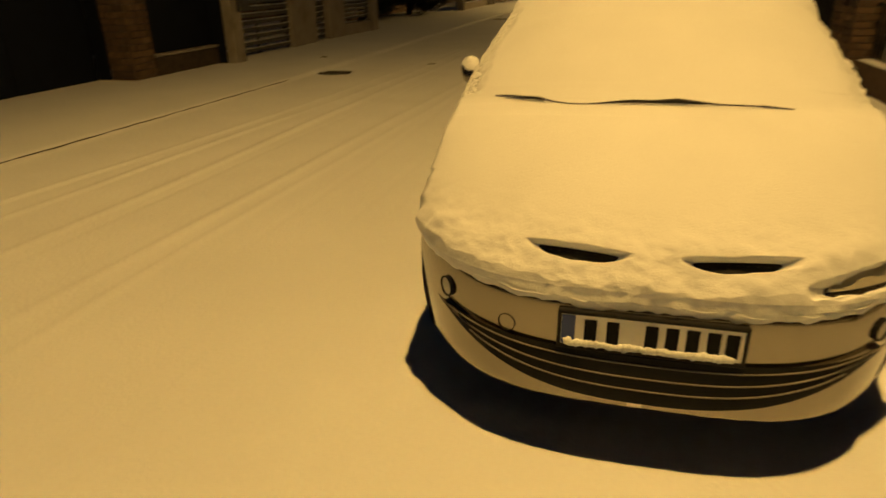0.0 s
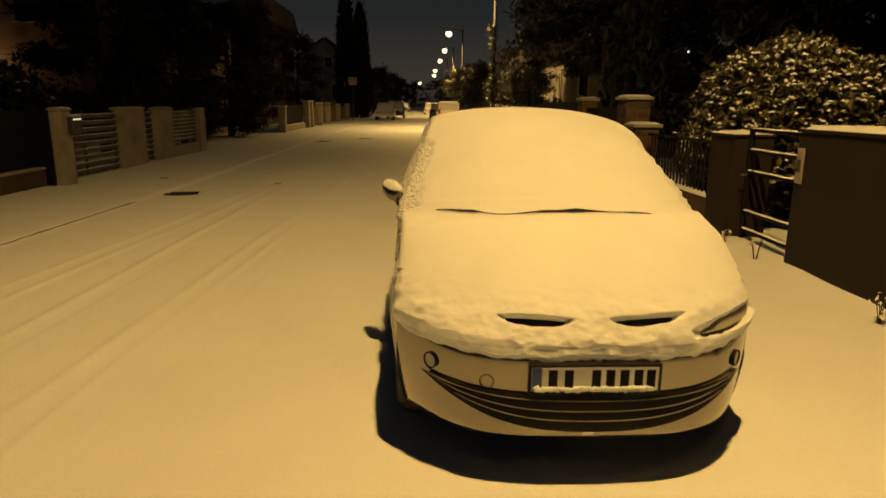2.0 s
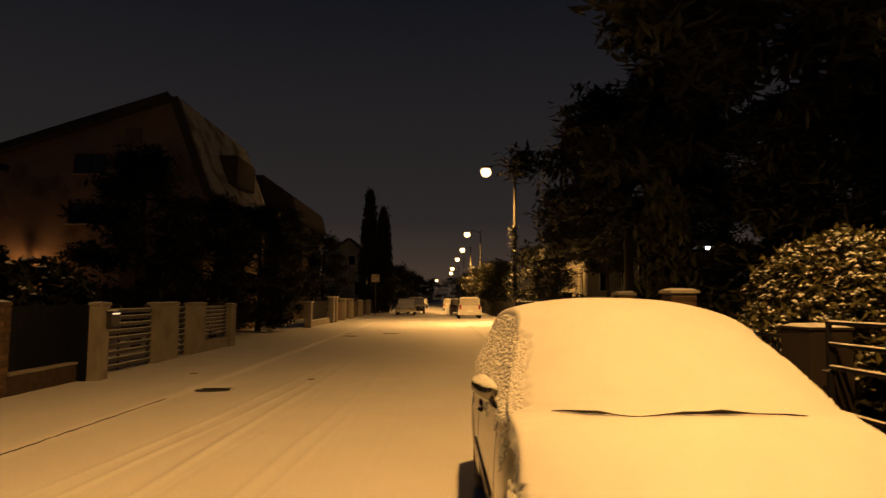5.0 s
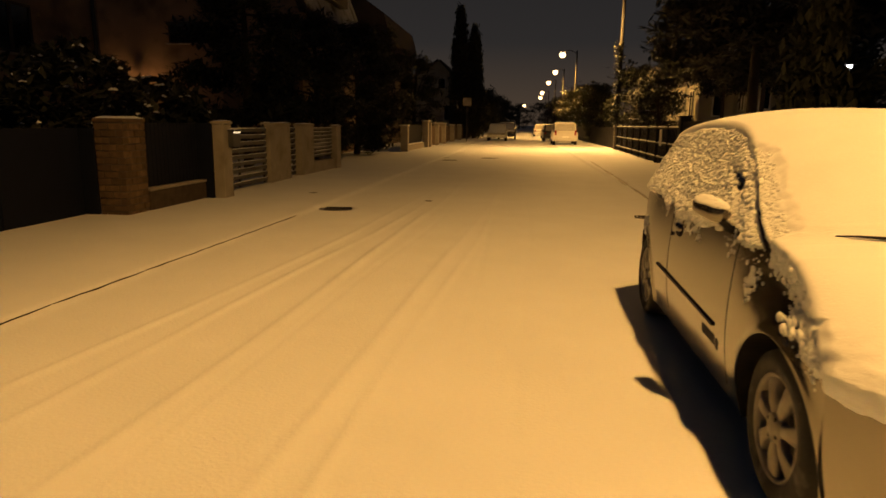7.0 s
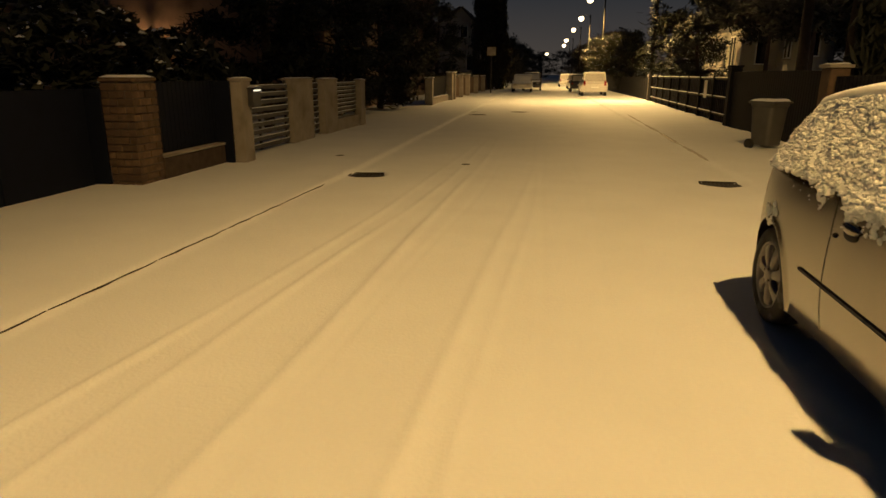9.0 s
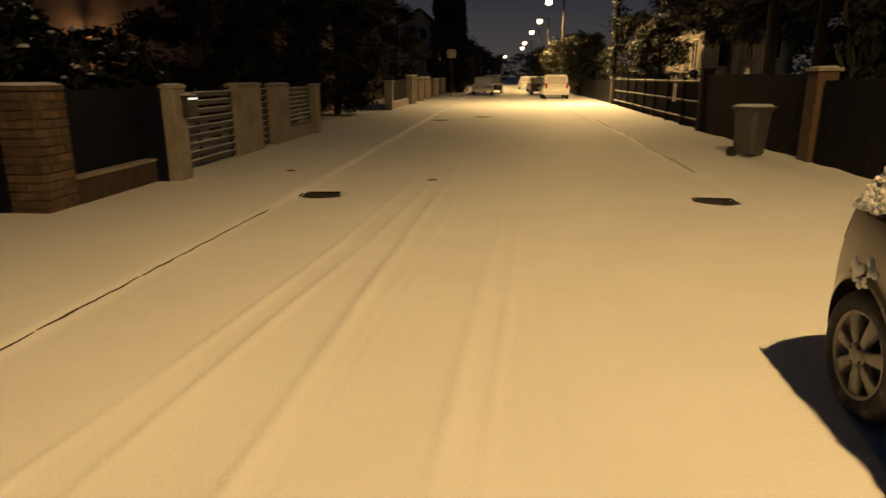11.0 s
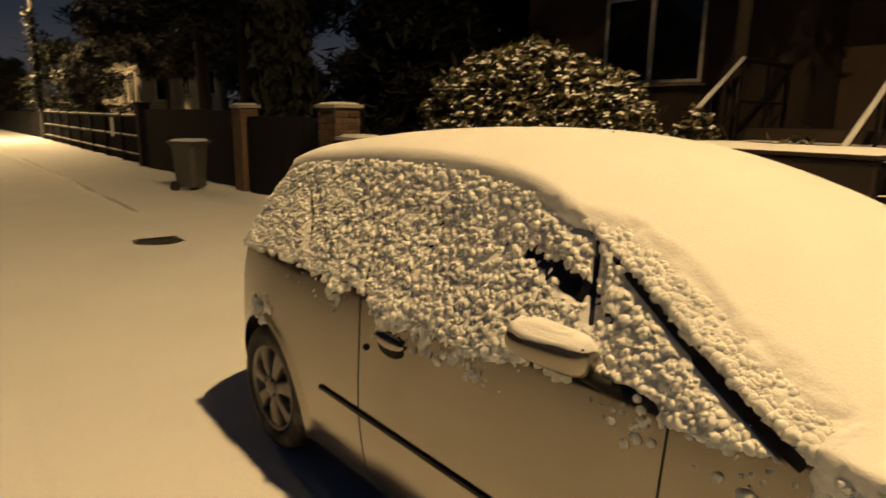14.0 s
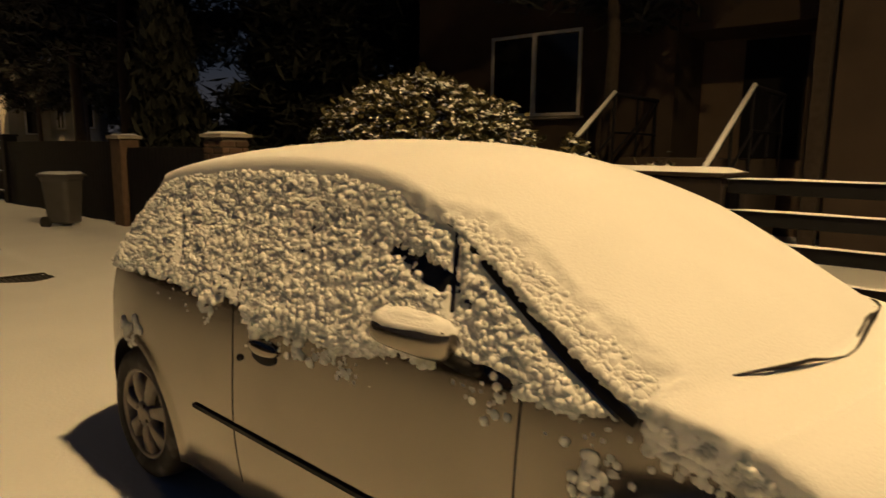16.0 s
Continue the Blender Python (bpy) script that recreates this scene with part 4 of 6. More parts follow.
# ---- right side: gate and fences ----
def snow_pad(x0, y0, x1, y1, z, h=0.035, name="snow_pad", label="strip of fresh snow lying on top", step=0.12):
    """A soft pad of snow on a flat top."""
    nx_, ny_ = max(3, int((x1 - x0) / step) + 2), max(3, int((y1 - y0) / step) + 2)
    if ny_ > 90:
        ny_ = 90
    rows = []
    for j in range(ny_ + 1):
        row = []
        for i in range(nx_ + 1):
            u, v = i / nx_, j / ny_
            x, y = x0 + (x1 - x0) * u, y0 + (y1 - y0) * v
            rim = min(u, 1 - u, 1) > 0 and min(v, 1 - v) > 0
            zz = z + (h * (0.85 + 0.25 * bumpy(x, y, z, 3)) if rim else 0.002)
            row.append((x, y, zz))
        rows.append(row)
    return tagged(link(name, sheet(rows), SNOW, smooth=True), label, "snow", kind="stuff")


FX = 2.75


def clad_pier(y0, y1, x0, x1, h, label):
    t = thing("gate_pier", label, "gate pier", (0, 0, 0))
    part("core", box(x0, y0, 0, x1, y1, h - 0.03, 0.012), BROWN_RENDER, t)
    part("coping", box(x0 - 0.015, y0 - 0.015, h - 0.03, x1 + 0.015, y1 + 0.015, h, 0.006), BROWN_RENDER, t)
    snow_pad(x0 - 0.012, y0 - 0.012, x1 + 0.012, y1 + 0.012, h, 0.04)
    return t


pier_near = clad_pier(1.92, 3.42, FX, FX + 0.58, 1.33, "wide dark brown clad gate pier capped with snow")
part("number_sign", box(FX - 0.024, 3.28, 0.84, FX - 0.002, 3.38, 1.16, 0.008), CONCRETE, pier_near, "small grey sign plate")
part("number_bar", box(FX - 0.028, 3.30, 0.95, FX - 0.023, 3.36, 1.06), GREY_METAL, pier_near)
clad_pier(4.62, 5.20, FX, FX + 0.45, 1.22, "dark brown clad gate pier capped with snow")
gate = thing("pedestrian_gate", "dark metal garden gate with snow on its horizontal bars", "gate")
for z in (0.16, 0.36, 0.80, 1.03, 1.25):
    part("rail", box(FX + 0.14, 3.46, z, FX + 0.18, 4.58, z + 0.035, 0.004), DARK_METAL, gate)
    snow_pad(FX + 0.135, 3.47, FX + 0.185, 4.57, z + 0.035, 0.016, step=0.05)
for y in (3.46, 4.54):
    part("stile", box(FX + 0.135, y, 0.06, FX + 0.185, y + 0.04, 1.285, 0.004), DARK_METAL, gate)
part("gate_handle", tube([(FX + 0.12, 4.50, 0.80), (FX + 0.05, 4.50, 0.80), (FX + 0.05, 4.40, 0.80)], 0.010, 8), CHROME, gate, "bright metal lever")
# slatted fence on the near side of the pier
slats = thing("slat_fence", "dark horizontal slat fence with snow lines on each slat", "fence")
for z in (0.06, 0.29, 0.52, 0.75, 0.97, 1.19):
    part("slat", box(FX + 0.05, -9.0, z, FX + 0.09, 1.90, z + 0.10, 0.004), DARK_METAL, slats)
    snow_pad(FX + 0.04, -9.0, FX + 0.10, 1.90, z + 0.10, 0.016, step=0.06)
for y in (-8.9, -6.2, -3.5, -0.8, 1.83):
    part("fence_post", box(FX + 0.09, y, 0, FX + 0.15, y + 0.06, 1.30, 0.004), DARK_METAL, slats)


def brick_pier(x0, y0, x1, y1, h, mat, label, bh=0.075, bl=0.24, cap=0.05):
    """A pier of bricks laid in courses round a mortar core, with a stone cap."""
    t = thing("brick_pier", label, "brick pier")
    part("mortar_core", box(x0 + 0.012, y0 + 0.012, 0, x1 - 0.012, y1 - 0.012, h - cap), MORTAR, t)
    courses = int((h - cap) / (bh + 0.012))
    for c in range(courses):
        z = c * (bh + 0.012)
        for face in range(2):
            a0, a1 = (y0, y1) if face == 0 else (x0, x1)
            n = max(1, round((a1 - a0) / (bl + 0.012)))
            w = (a1 - a0) / n
            off = 0.5 * w if (c + face) % 2 else 0
            cuts = [a0] + [a0 + off + k * w for k in range(n + 1) if a0 + 0.03 < a0 + off + k * w < a1 - 0.03] + [a1]
            for p, q in zip(cuts, cuts[1:]):
                o = random.uniform(-0.004, 0.010)
                if face == 0:
                    sx = (x0 - o, x0 + 0.05) if MIRROR_PIER else (x1 - 0.05, x1 + o)
                    part("brick", box(sx[0], p + 0.006, z, sx[1], q - 0.006, z + bh, 0.006), mat, t)
                else:
                    part("brick", box(p + 0.006, y0 - o, z, q - 0.006, y0 + 0.05, z + bh, 0.006), mat, t)
    lip = 0.04 if MIRROR_PIER else 0.012
    part("cap", box(x0 - lip, y0 - lip, h - cap, x1 + lip, y1 + lip, h, 0.008), CONCRETE if MIRROR_PIER else mat, t)
    snow_pad(x0 - lip + 0.005, y0 - lip + 0.005, x1 + lip - 0.005, y1 + lip - 0.005, h, 0.04)
    return t


MIRROR_PIER = True
random.seed(21)
brick_pier(FX + 0.0, 8.50, FX + 0.42, 8.98, 1.66, DARK_BRICK, "brown brick gate pier with a snowy cap")
brick_pier(FX + 0.0, 7.95, FX + 0.40, 8.42, 1.22, DARK_BRICK, "lower brown brick pier with a snowy cap")
low = thing("garden_wall", "low dark brick garden wall with iron panels above", "wall")
part("wall_base", box(FX + 0.05, 5.22, 0, FX + 0.30, 7.75, 0.42, 0.01), DARK_BRICK, low)
for k in range(20):
    y = 5.32 + 0.12 * k
    part("bar", box(FX + 0.16, y, 0.42, FX + 0.18, y + 0.02, 1.10), DARK_METAL, low)
part("rail", box(FX + 0.15, 5.22, 1.06, FX + 0.19, 7.75, 1.10), DARK_METAL, low)
snow_pad(FX + 0.05, 5.22, FX + 0.30, 7.75, 0.42, 0.03)


def board_gate(y0, y1, x, h, mat, label, n):
    t = thing("board_gate", label, "gate")
    w = (y1 - y0) / n
    for k in range(n):
        part("board", box(x, y0 + k * w + 0.006, 0.06, x + 0.03, y0 + (k + 1) * w - 0.006, h + 0.02 * math.sin(math.pi * (k + 0.5) / n), 0.004), mat, t)
    for z in (0.25, h - 0.25):
        part("rail", box(x + 0.03, y0, z, x + 0.06, y1, z + 0.06), mat, t)
    return t


board_gate(9.02, 11.9, 2.95, 1.45, DARK_METAL, "closed black sheet driveway gate", 22)
column = thing("gate_column", "worn sandy rendered gate column with a snowy top", "gate pier")
part("shaft", box(2.88, 12.0, 0, 3.22, 12.42, 1.60, 0.02), WOOD, column)
part("cap", box(2.84, 11.96, 1.60, 3.26, 12.46, 1.66, 0.01), CONCRETE, column)
snow_pad(2.85, 11.97, 3.25, 12.45, 1.66, 0.035)
board_gate(12.5, 18.6, 3.02, 1.55, DARK_METAL, "tall dark wooden plank fence", 44)
post = thing("fence_post", "dark square fence post", "post")
part("shaft", box(2.98, 18.7, 0, 3.28, 19.0, 1.68, 0.015), DARK_METAL, post)
part("cap", box(2.95, 18.67, 1.68, 3.31, 19.03, 1.73, 0.01), DARK_METAL, post)

rails = thing("rail_fence", "black metal fence with three snowy rails", "fence")
for z in (0.30, 0.80, 1.36):
    rows_z = z
    seg = [(3.12 + 0.5 * k / 8, 19.05 + 17.0 * k / 8) for k in range(9)]
    for (xa, ya), (xb, yb) in zip(seg, seg[1:]):
        part("rail", tube([(xa, ya, z), (xb, yb, z)], 0.035, 6), DARK_METAL, rails)
        bm = tube([((xa), ya, z + 0.034), ((xb), yb, z + 0.034)], 0.020, 6)
        tagged(link("snow_line", bm, SNOW), "thin line of snow on a fence rail", "snow", kind="stuff")
for k in range(9):
    x, y = 3.12 + 0.5 * k / 8, 19.05 + 17.0 * k / 8
    part("fence_post", box(x - 0.05, y - 0.05, 0, x + 0.05, y + 0.05, 1.45, 0.008), DARK_METAL, rails)
for k in range(8):
    x, y = 3.12 + 0.5 * (k + 0.5) / 8, 19.05 + 17.0 * k / 8
    part("panel", box(x + 0.06, y + 0.06, 0.06, x + 0.09, y + 17.0 / 8 - 0.06, 1.34, 0.004), NAVY, rails, "dark sheet panel behind the rails")
for k in range(70):
    x, y = 3.12 + 0.5 * k / 70, 19.15 + 16.8 * k / 70
    part("bar", box(x - 0.008, y - 0.008, 0.1, x + 0.008, y + 0.008, 1.36), DARK_METAL, rails)
part("sign", box(3.05, 21.6, 0.75, 3.07, 21.95, 1.3, 0.01), WINDOW_WHITE, rails, "small white sign plate")


def wheelie_bin(x, y, turn, body, label):
    t = thing("wheelie_bin", label, "waste bin", (x, y, 0.03), turn)
    rows = []
    for z, wx, wy in ((0.08, 0.19, 0.20), (0.10, 0.205, 0.215), (0.82, 0.245, 0.265), (0.86, 0.265, 0.285), (0.90, 0.265, 0.285)):
        ring = []
        for k in range(25):
            a = 2 * math.pi * k / 24
            c, s = math.cos(a), math.sin(a)
            p = 0.35
            ring.append((wx * math.copysign(abs(c) ** p, c), wy * math.copysign(abs(s) ** p, s), z))
        rows.append(ring)
    part("body", sheet(rows), body, t)
    part("lid", box(-0.275, -0.30, 0.90, 0.275, 0.30, 0.945, 0.015, seg=2), body, t)
    part("handle", tube([(-0.2, 0.33, 0.90), (0.2, 0.33, 0.90)], 0.014, 8), body, t)
    for sx in (-1, 1):
        part("wheel", lathe_x([(-0.03, 0.0001), (-0.03, 0.10), (0.03, 0.10), (0.03, 0.0001)], (sx * 0.22, 0.20, 0.10), 20), RUBBER, t)
    rows = []
    for j in range(9):
        rows.append([((-0.27 + 0.54 * i / 8), (-0.295 + 0.59 * j / 8), 0.945 + (0.04 + 0.012 * bumpy(i, j, x, 0.5) if 0 < i < 8 and 0 < j < 8 else 0.002)) for i in range(9)])
    sp = link("bin_snow", sheet(rows), SNOW, smooth=True)
    sp.matrix_basis = pose(x, y, 0.03, 0, 0, turn)
    tagged(sp, "pillow of snow on the bin lid", "snow", kind="stuff")
    return t


wheelie_bin(2.28, 13.05, 32, BIN_GREY, "grey plastic wheelie bin with snow on its lid")

# ---- left side fence ----
MIRROR_PIER = False
random.seed(31)
LX = -7.35
panel = thing("panel_fence", "tall navy sheet fence along the pavement", "fence")
for k in range(14):
    y = 6.85 - 1.5 * (k + 1)
    part("sheet", box(-8.04, y + 0.01, 0.03, -8.0, y + 1.49, 1.28, 0.004), NAVY, panel)
    part("fence_post", box(-8.10, y - 0.03, 0, -8.03, y + 0.03, 1.32, 0.004), DARK_METAL, panel)
brick_pier(-7.80, 6.90, -7.36, 7.44, 1.42, BRICK, "sandy rustic brick gate pier with snow on top", 0.085, 0.26)
part("sheet", box(-8.04, 6.88, 0.03, -7.80, 6.91, 1.28, 0.004), NAVY, panel)
base = thing("fence_plinth", "low brown brick plinth under the fence", "wall")
part("wall_base", box(LX - 0.28, 7.44, 0, LX, 9.24, 0.34, 0.012), PLINTH, base)
part("coping", box(LX - 0.31, 7.44, 0.34, LX + 0.02, 9.24, 0.38, 0.008), CONCRETE, base)
infill = thing("infill_fence", "dark navy infill panel above the brick plinth", "fence")
for k in range(16):
    y = 7.45 + k * 0.112
    part("slat", box(LX - 0.17, y + 0.004, 0.38, LX - 0.13, y + 0.108, 1.36, 0.003), NAVY, infill)


def concrete_post(y0, y1, h, x1=LX + 0.15, deep=0.20, label="square grey concrete gate post with a thin snow cap"):
    t = thing("gate_post", label, "gate post", group="grey gate posts")
    part("shaft", box(x1 - deep, y0, 0, x1, y1, h - 0.05, 0.012), CONCRETE, t)
    part("cap", box(x1 - deep - 0.02, y0 - 0.02, h - 0.05, x1 + 0.02, y1 + 0.02, h, 0.008), CONCRETE, t)
    snow_pad(x1 - deep - 0.015, y0 - 0.015, x1 + 0.015, y1 + 0.015, h, 0.025)
    return t


def slat_gate(y0, y1, x, z0, h, n, label, stiles=1):
    t = thing("slat_gate", label, "gate", group="slatted gates")
    w = (h - z0) / n
    for k in range(n):
        z = z0 + k * w
        part("slat", box(x - 0.015, y0, z, x + 0.02, y1, z + w * 0.55, 0.004), GREY_METAL, t)
        tagged(link("snow_line", box(x - 0.015, y0 + 0.02, z + w * 0.55, x + 0.022, y1 - 0.02, z + w * 0.55 + 0.014, 0.003), SNOW), "thin line of snow on a gate slat", "snow", kind="stuff")
    for k in range(stiles + 2):
        y = y0 + (y1 - y0 - 0.06) * k / (stiles + 1)
        part("stile", box(x - 0.05, y, z0 - 0.03, x - 0.016, y + 0.06, h + 0.02, 0.004), GREY_METAL, t)
    return t


concrete_post(9.25, 9.60, 1.40, LX + 0.34)
part("return_panel", box(LX - 0.17, 9.20, 0.0, LX + 0.15, 9.24, 1.36, 0.003), NAVY, infill)
slat_gate(9.62, 12.28, LX - 0.12, 0.10, 1.32, 9, "grey slatted driveway gate with snowy slats")
concrete_post(12.30, 13.60, 1.38, LX - 0.02)
slat_gate(13.62, 14.38, LX - 0.2, 0.10, 1.32, 9, "narrow grey slatted garden gate", 0)
concrete_post(14.40, 15.40, 1.36, LX - 0.02)
part("wall_base", box(LX - 0.30, 15.42, 0, LX - 0.03, 17.4, 0.34, 0.012), CONCRETE, base)
slat_gate(15.45, 17.38, LX - 0.14, 0.45, 1.30, 8, "grey slatted fence panel on a low wall", 1)
concrete_post(17.40, 17.86, 1.32, LX + 0.03)
mail = thing("letterbox", "grey letterbox with a pale slot on the gate post", "letterbox", (LX + 0.30, 9.62, 1.06))
part("body", box(0, -0.16, -0.12, 0.13, 0.16, 0.16, 0.01), GREY_METAL, mail)
part("roof", box(-0.01, -0.19, 0.16, 0.18, 0.19, 0.19, 0.005), GREY_METAL, mail)
# The flap is given its own glow to look bright.
part("slot", box(0.13, -0.12, 0.13, 0.15, 0.12, 0.155), SLOT_GLOW, mail, "pale slot flap glowing as a bell light")
snow_pad(LX + 0.30, 9.45, LX + 0.46, 9.79, 1.25, 0.03)


# ---- plants ----
def leaf_cloud(rng, centres, per, spread, size, long=2.0, droop=0.3, flat=0.0):
    """Folded leaves scattered round centres: vertices and faces of many small two-sided blades."""
    verts, faces = [], []
    for c in centres:
        for _ in range(per):
            p = np.array(c) + rng.normal(0, 1, 3) * np.array(spread)
            a = rng.uniform(0, 2 * math.pi)
            tilt = rng.normal(-droop, 0.45)
            d = np.array((math.cos(a) * math.cos(tilt), math.sin(a) * math.cos(tilt), math.sin(tilt)))
            s = np.array((-math.sin(a), math.cos(a), rng.normal(0, 0.35)))
            L, W = size * long * rng.uniform(0.6, 1.2) * 0.5, size * 0.5 * rng.uniform(0.7, 1.2)
            up = np.cross(d, s)
            i = len(verts)
            verts += [tuple(p - d * L), tuple(p + s * W - up * W * 0.25), tuple(p + d * L), tuple(p - s * W - up * W * 0.25)]
            faces += [(i, i + 1, i + 2), (i, i + 2, i + 3)]
    return verts, faces


def evergreen_bush(place, radius, height, count, seed, label, leaf=0.10, snow_share=0.5, mat=LEAF):
    """A dense rounded shrub: stems, leaves over its whole body, and snow on the leaves that face up."""
    rng = np.random.default_rng(seed)
    t = thing("evergreen_bush", label, "bush", place)
    bm = bmesh.new()
    for k in range(14):
        a = 2 * math.pi * k / 14 + rng.uniform(-0.2, 0.2)
        r = rng.uniform(0.35, 0.8)
        end = (radius[0] * r * math.cos(a), radius[1] * r * math.sin(a), height * rng.uniform(0.5, 0.8))
        tube([(0.1 * math.cos(a), 0.1 * math.sin(a), 0), (end[0] * 0.4, end[1] * 0.4, end[2] * 0.5), end], [0.035, 0.022, 0.008], 6, bm)
    tagged(part("branchwork", bm, BARK, t), kind="stuff")
    centres, tops = [], []
    for _ in range(count):
        a, u = rng.uniform(0, 2 * math.pi), rng.uniform(-0.55, 1)
        k = 0.90 + 0.16 * noise.noise(Vector((math.cos(a) * 2.2, math.sin(a) * 2.2, u * 2 + seed))) + 0.10 * noise.noise(Vector((math.cos(a) * 6, math.sin(a) * 6, u * 5 + seed)))
        k *= rng.uniform(0.82, 1.0)
        q = math.sqrt(max(0, 1 - u * u))
        p = (radius[0] * q * math.cos(a) * k, radius[1] * q * math.sin(a) * k, height * 0.42 + height * 0.58 * u * k)
        centres.append(p)
        if u > -0.35 and rng.uniform() < snow_share * (0.55 + 0.5 * u):
            tops.append(p)
    v, f = leaf_cloud(rng, centres, 7, (0.055, 0.055, 0.045), leaf, 2.0, 0.35)
    tagged(mesh_from("foliage", v, f, mat, t), kind="stuff")
    # snow that the leaf rosettes hold up
    verts, faces = [], []
    ring = 7
    for p in tops:
        for _ in range(rng.integers(2, 5)):
            c = np.array(p) + np.array((rng.normal(0, 0.05), rng.normal(0, 0.05), rng.uniform(0.01, 0.05)))
            rx, ry, a0 = leaf * rng.uniform(0.28, 0.68), leaf * rng.uniform(0.2, 0.42), rng.uniform(0, 3.1)
            i = len(verts)
            verts.append(tuple(c + np.array((0, 0, leaf * 0.20))))
            for k in range(ring):
                a = 2 * math.pi * k / ring
                x, y = rx * math.cos(a), ry * math.sin(a)
                j = rng.uniform(0.75, 1.2)
                verts.append(tuple(c + np.array(((x * math.cos(a0) - y * math.sin(a0)) * j, (x * math.sin(a0) + y * math.cos(a0)) * j, -leaf * rng.uniform(0.05, 0.25)))))
            faces += [(i, i + 1 + k, i + 1 + (k + 1) % ring) for k in range(ring)]
    if verts:
        tagged(mesh_from("leaf_snow", verts, faces, SNOW, t, "snow caught on the leaves", smooth=True), kind="stuff")
    return t


def tree(place, height, crown, seed, label, trunk=0.18, leaf=0.22, clumps_n=260, per=14, base=0.35, mat=NEEDLE, cone=False, snow=0.0, lean=0.0):
    """A tapered trunk, limbs and a crown of many small tufts with gaps."""
    rng = np.random.default_rng(seed)
    t = thing("tree", label, "tree", place)
    top = (lean * height * 0.2, 0, height * 0.92)
    stem = [(0, 0, -0.05), (lean * 0.3 + 0.1 * rng.normal(), 0.1 * rng.normal(), height * 0.35), (lean * height * 0.12, 0.15 * rng.normal(), height * 0.65), top]
    part("trunk", tube(stem, [trunk, trunk * 0.8, trunk * 0.5, trunk * 0.12], 10), BARK, t, smooth=True)
    limbs = bmesh.new()
    far = place[1] > 75
    centres = []
    n_limb = 22
    for k in range(n_limb):
        f = base + (0.97 - base) * (k + 0.5) / n_limb
        a = k * 2.4 + rng.uniform(-0.4, 0.4)
        reach = crown * ((1.05 - f) / (1.05 - base) if cone else math.sin(math.pi * min(1, max(0.08, (f - base) / (1 - base) * 0.86 + 0.16))) ** 0.6) * rng.uniform(0.7, 1.12)
        root = np.array((lean * height * 0.12 * f, 0, height * f * 0.92))
        end = root + np.array((reach * math.cos(a), reach * math.sin(a), (0.05 if cone else 0.25) * reach * rng.uniform(-0.4, 1.0)))
        mid = (root + end) / 2 + np.array((0, 0, 0.06 * reach))
        limb = tube([tuple(root), tuple(mid), tuple(end)], [trunk * 0.30 * (1.1 - f) + 0.02, trunk * 0.16 + 0.006, 0.008], 5, limbs if far else None)
        if not far:
            part("limb", limb, BARK, t)
        for _ in range(max(1, clumps_n // n_limb)):
            w = rng.uniform(0.25, 1.05) ** 0.8
            c = root + (end - root) * w
            centres.append(tuple(c + rng.normal(0, 1, 3) * np.array((0.16, 0.16, 0.12)) * crown * 0.42))
    if far:
        tagged(part("branchwork", limbs, BARK, t), kind="stuff")
    v, f = leaf_cloud(rng, centres, int(per * 1.6), (leaf * 1.1, leaf * 1.1, leaf * 0.8), leaf * 0.55, 4.0, 0.1)
    tagged(mesh_from("crown", v, f, mat, t), kind="stuff")
    if snow:
        pick = [c for c in centres if rng.uniform() < snow]
        v, f = leaf_cloud(rng, [(c[0], c[1], c[2] + leaf * 0.5) for c in pick], 5, (leaf * 0.8, leaf * 0.8, leaf * 0.2), leaf * 0.7, 1.6, 0.0)
        tagged(mesh_from("crown_snow", v, f, SNOW, t, "snow on the twigs"), kind="stuff")
    return t


def column_tree(place, height, radius, seed, label):
    """A slim upright conifer, dense to the ground, with a ragged tip."""
    rng = np.random.default_rng(seed)
    t = thing("cypress", label, "tree", place)
    part("trunk", tube([(0, 0, 0), (0, 0, height * 0.9)], [0.16, 0.03], 8), BARK, t)
    centres = []
    for _ in range(900):
        u = rng.uniform(0, 1) ** 0.85
        a = rng.uniform(0, 6.28)
        r = radius * min(1, 0.55 + 2.2 * u) * (1 - u) ** 0.55 * rng.uniform(0.75, 1.05) * (1 + 0.18 * math.sin(3 * a + 7 * u))
        centres.append((r * math.cos(a), r * math.sin(a), 0.15 + u * height))
    v, f = leaf_cloud(rng, centres, 10, (0.14, 0.14, 0.25), 0.13, 3.6, -0.9)
    tagged(mesh_from("crown", v, f, NEEDLE, t), kind="stuff")
    return t


evergreen_bush((4.20, 6.18, 0.0), (1.25, 1.95, 0), 2.48, 4600, 3, "big round evergreen bush with snow on every leaf rosette", 0.072, 1.1)
evergreen_bush((4.3, 3.0, 0.0), (0.42, 0.5, 0), 1.45, 120, 4, "thin garden shrub with snow-dusted twigs", 0.07, 0.6)
evergreen_bush((5.0, 4.35, 0.0), (0.4, 0.4, 0), 1.75, 140, 5, "small dark shrub beside the stair rail", 0.08, 0.4)
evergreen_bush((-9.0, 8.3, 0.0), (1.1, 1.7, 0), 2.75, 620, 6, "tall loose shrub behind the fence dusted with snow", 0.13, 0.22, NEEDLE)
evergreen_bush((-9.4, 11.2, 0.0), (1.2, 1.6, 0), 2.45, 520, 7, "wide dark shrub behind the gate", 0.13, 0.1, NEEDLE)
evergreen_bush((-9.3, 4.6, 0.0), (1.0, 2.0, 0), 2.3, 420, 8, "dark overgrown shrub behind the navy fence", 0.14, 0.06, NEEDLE)
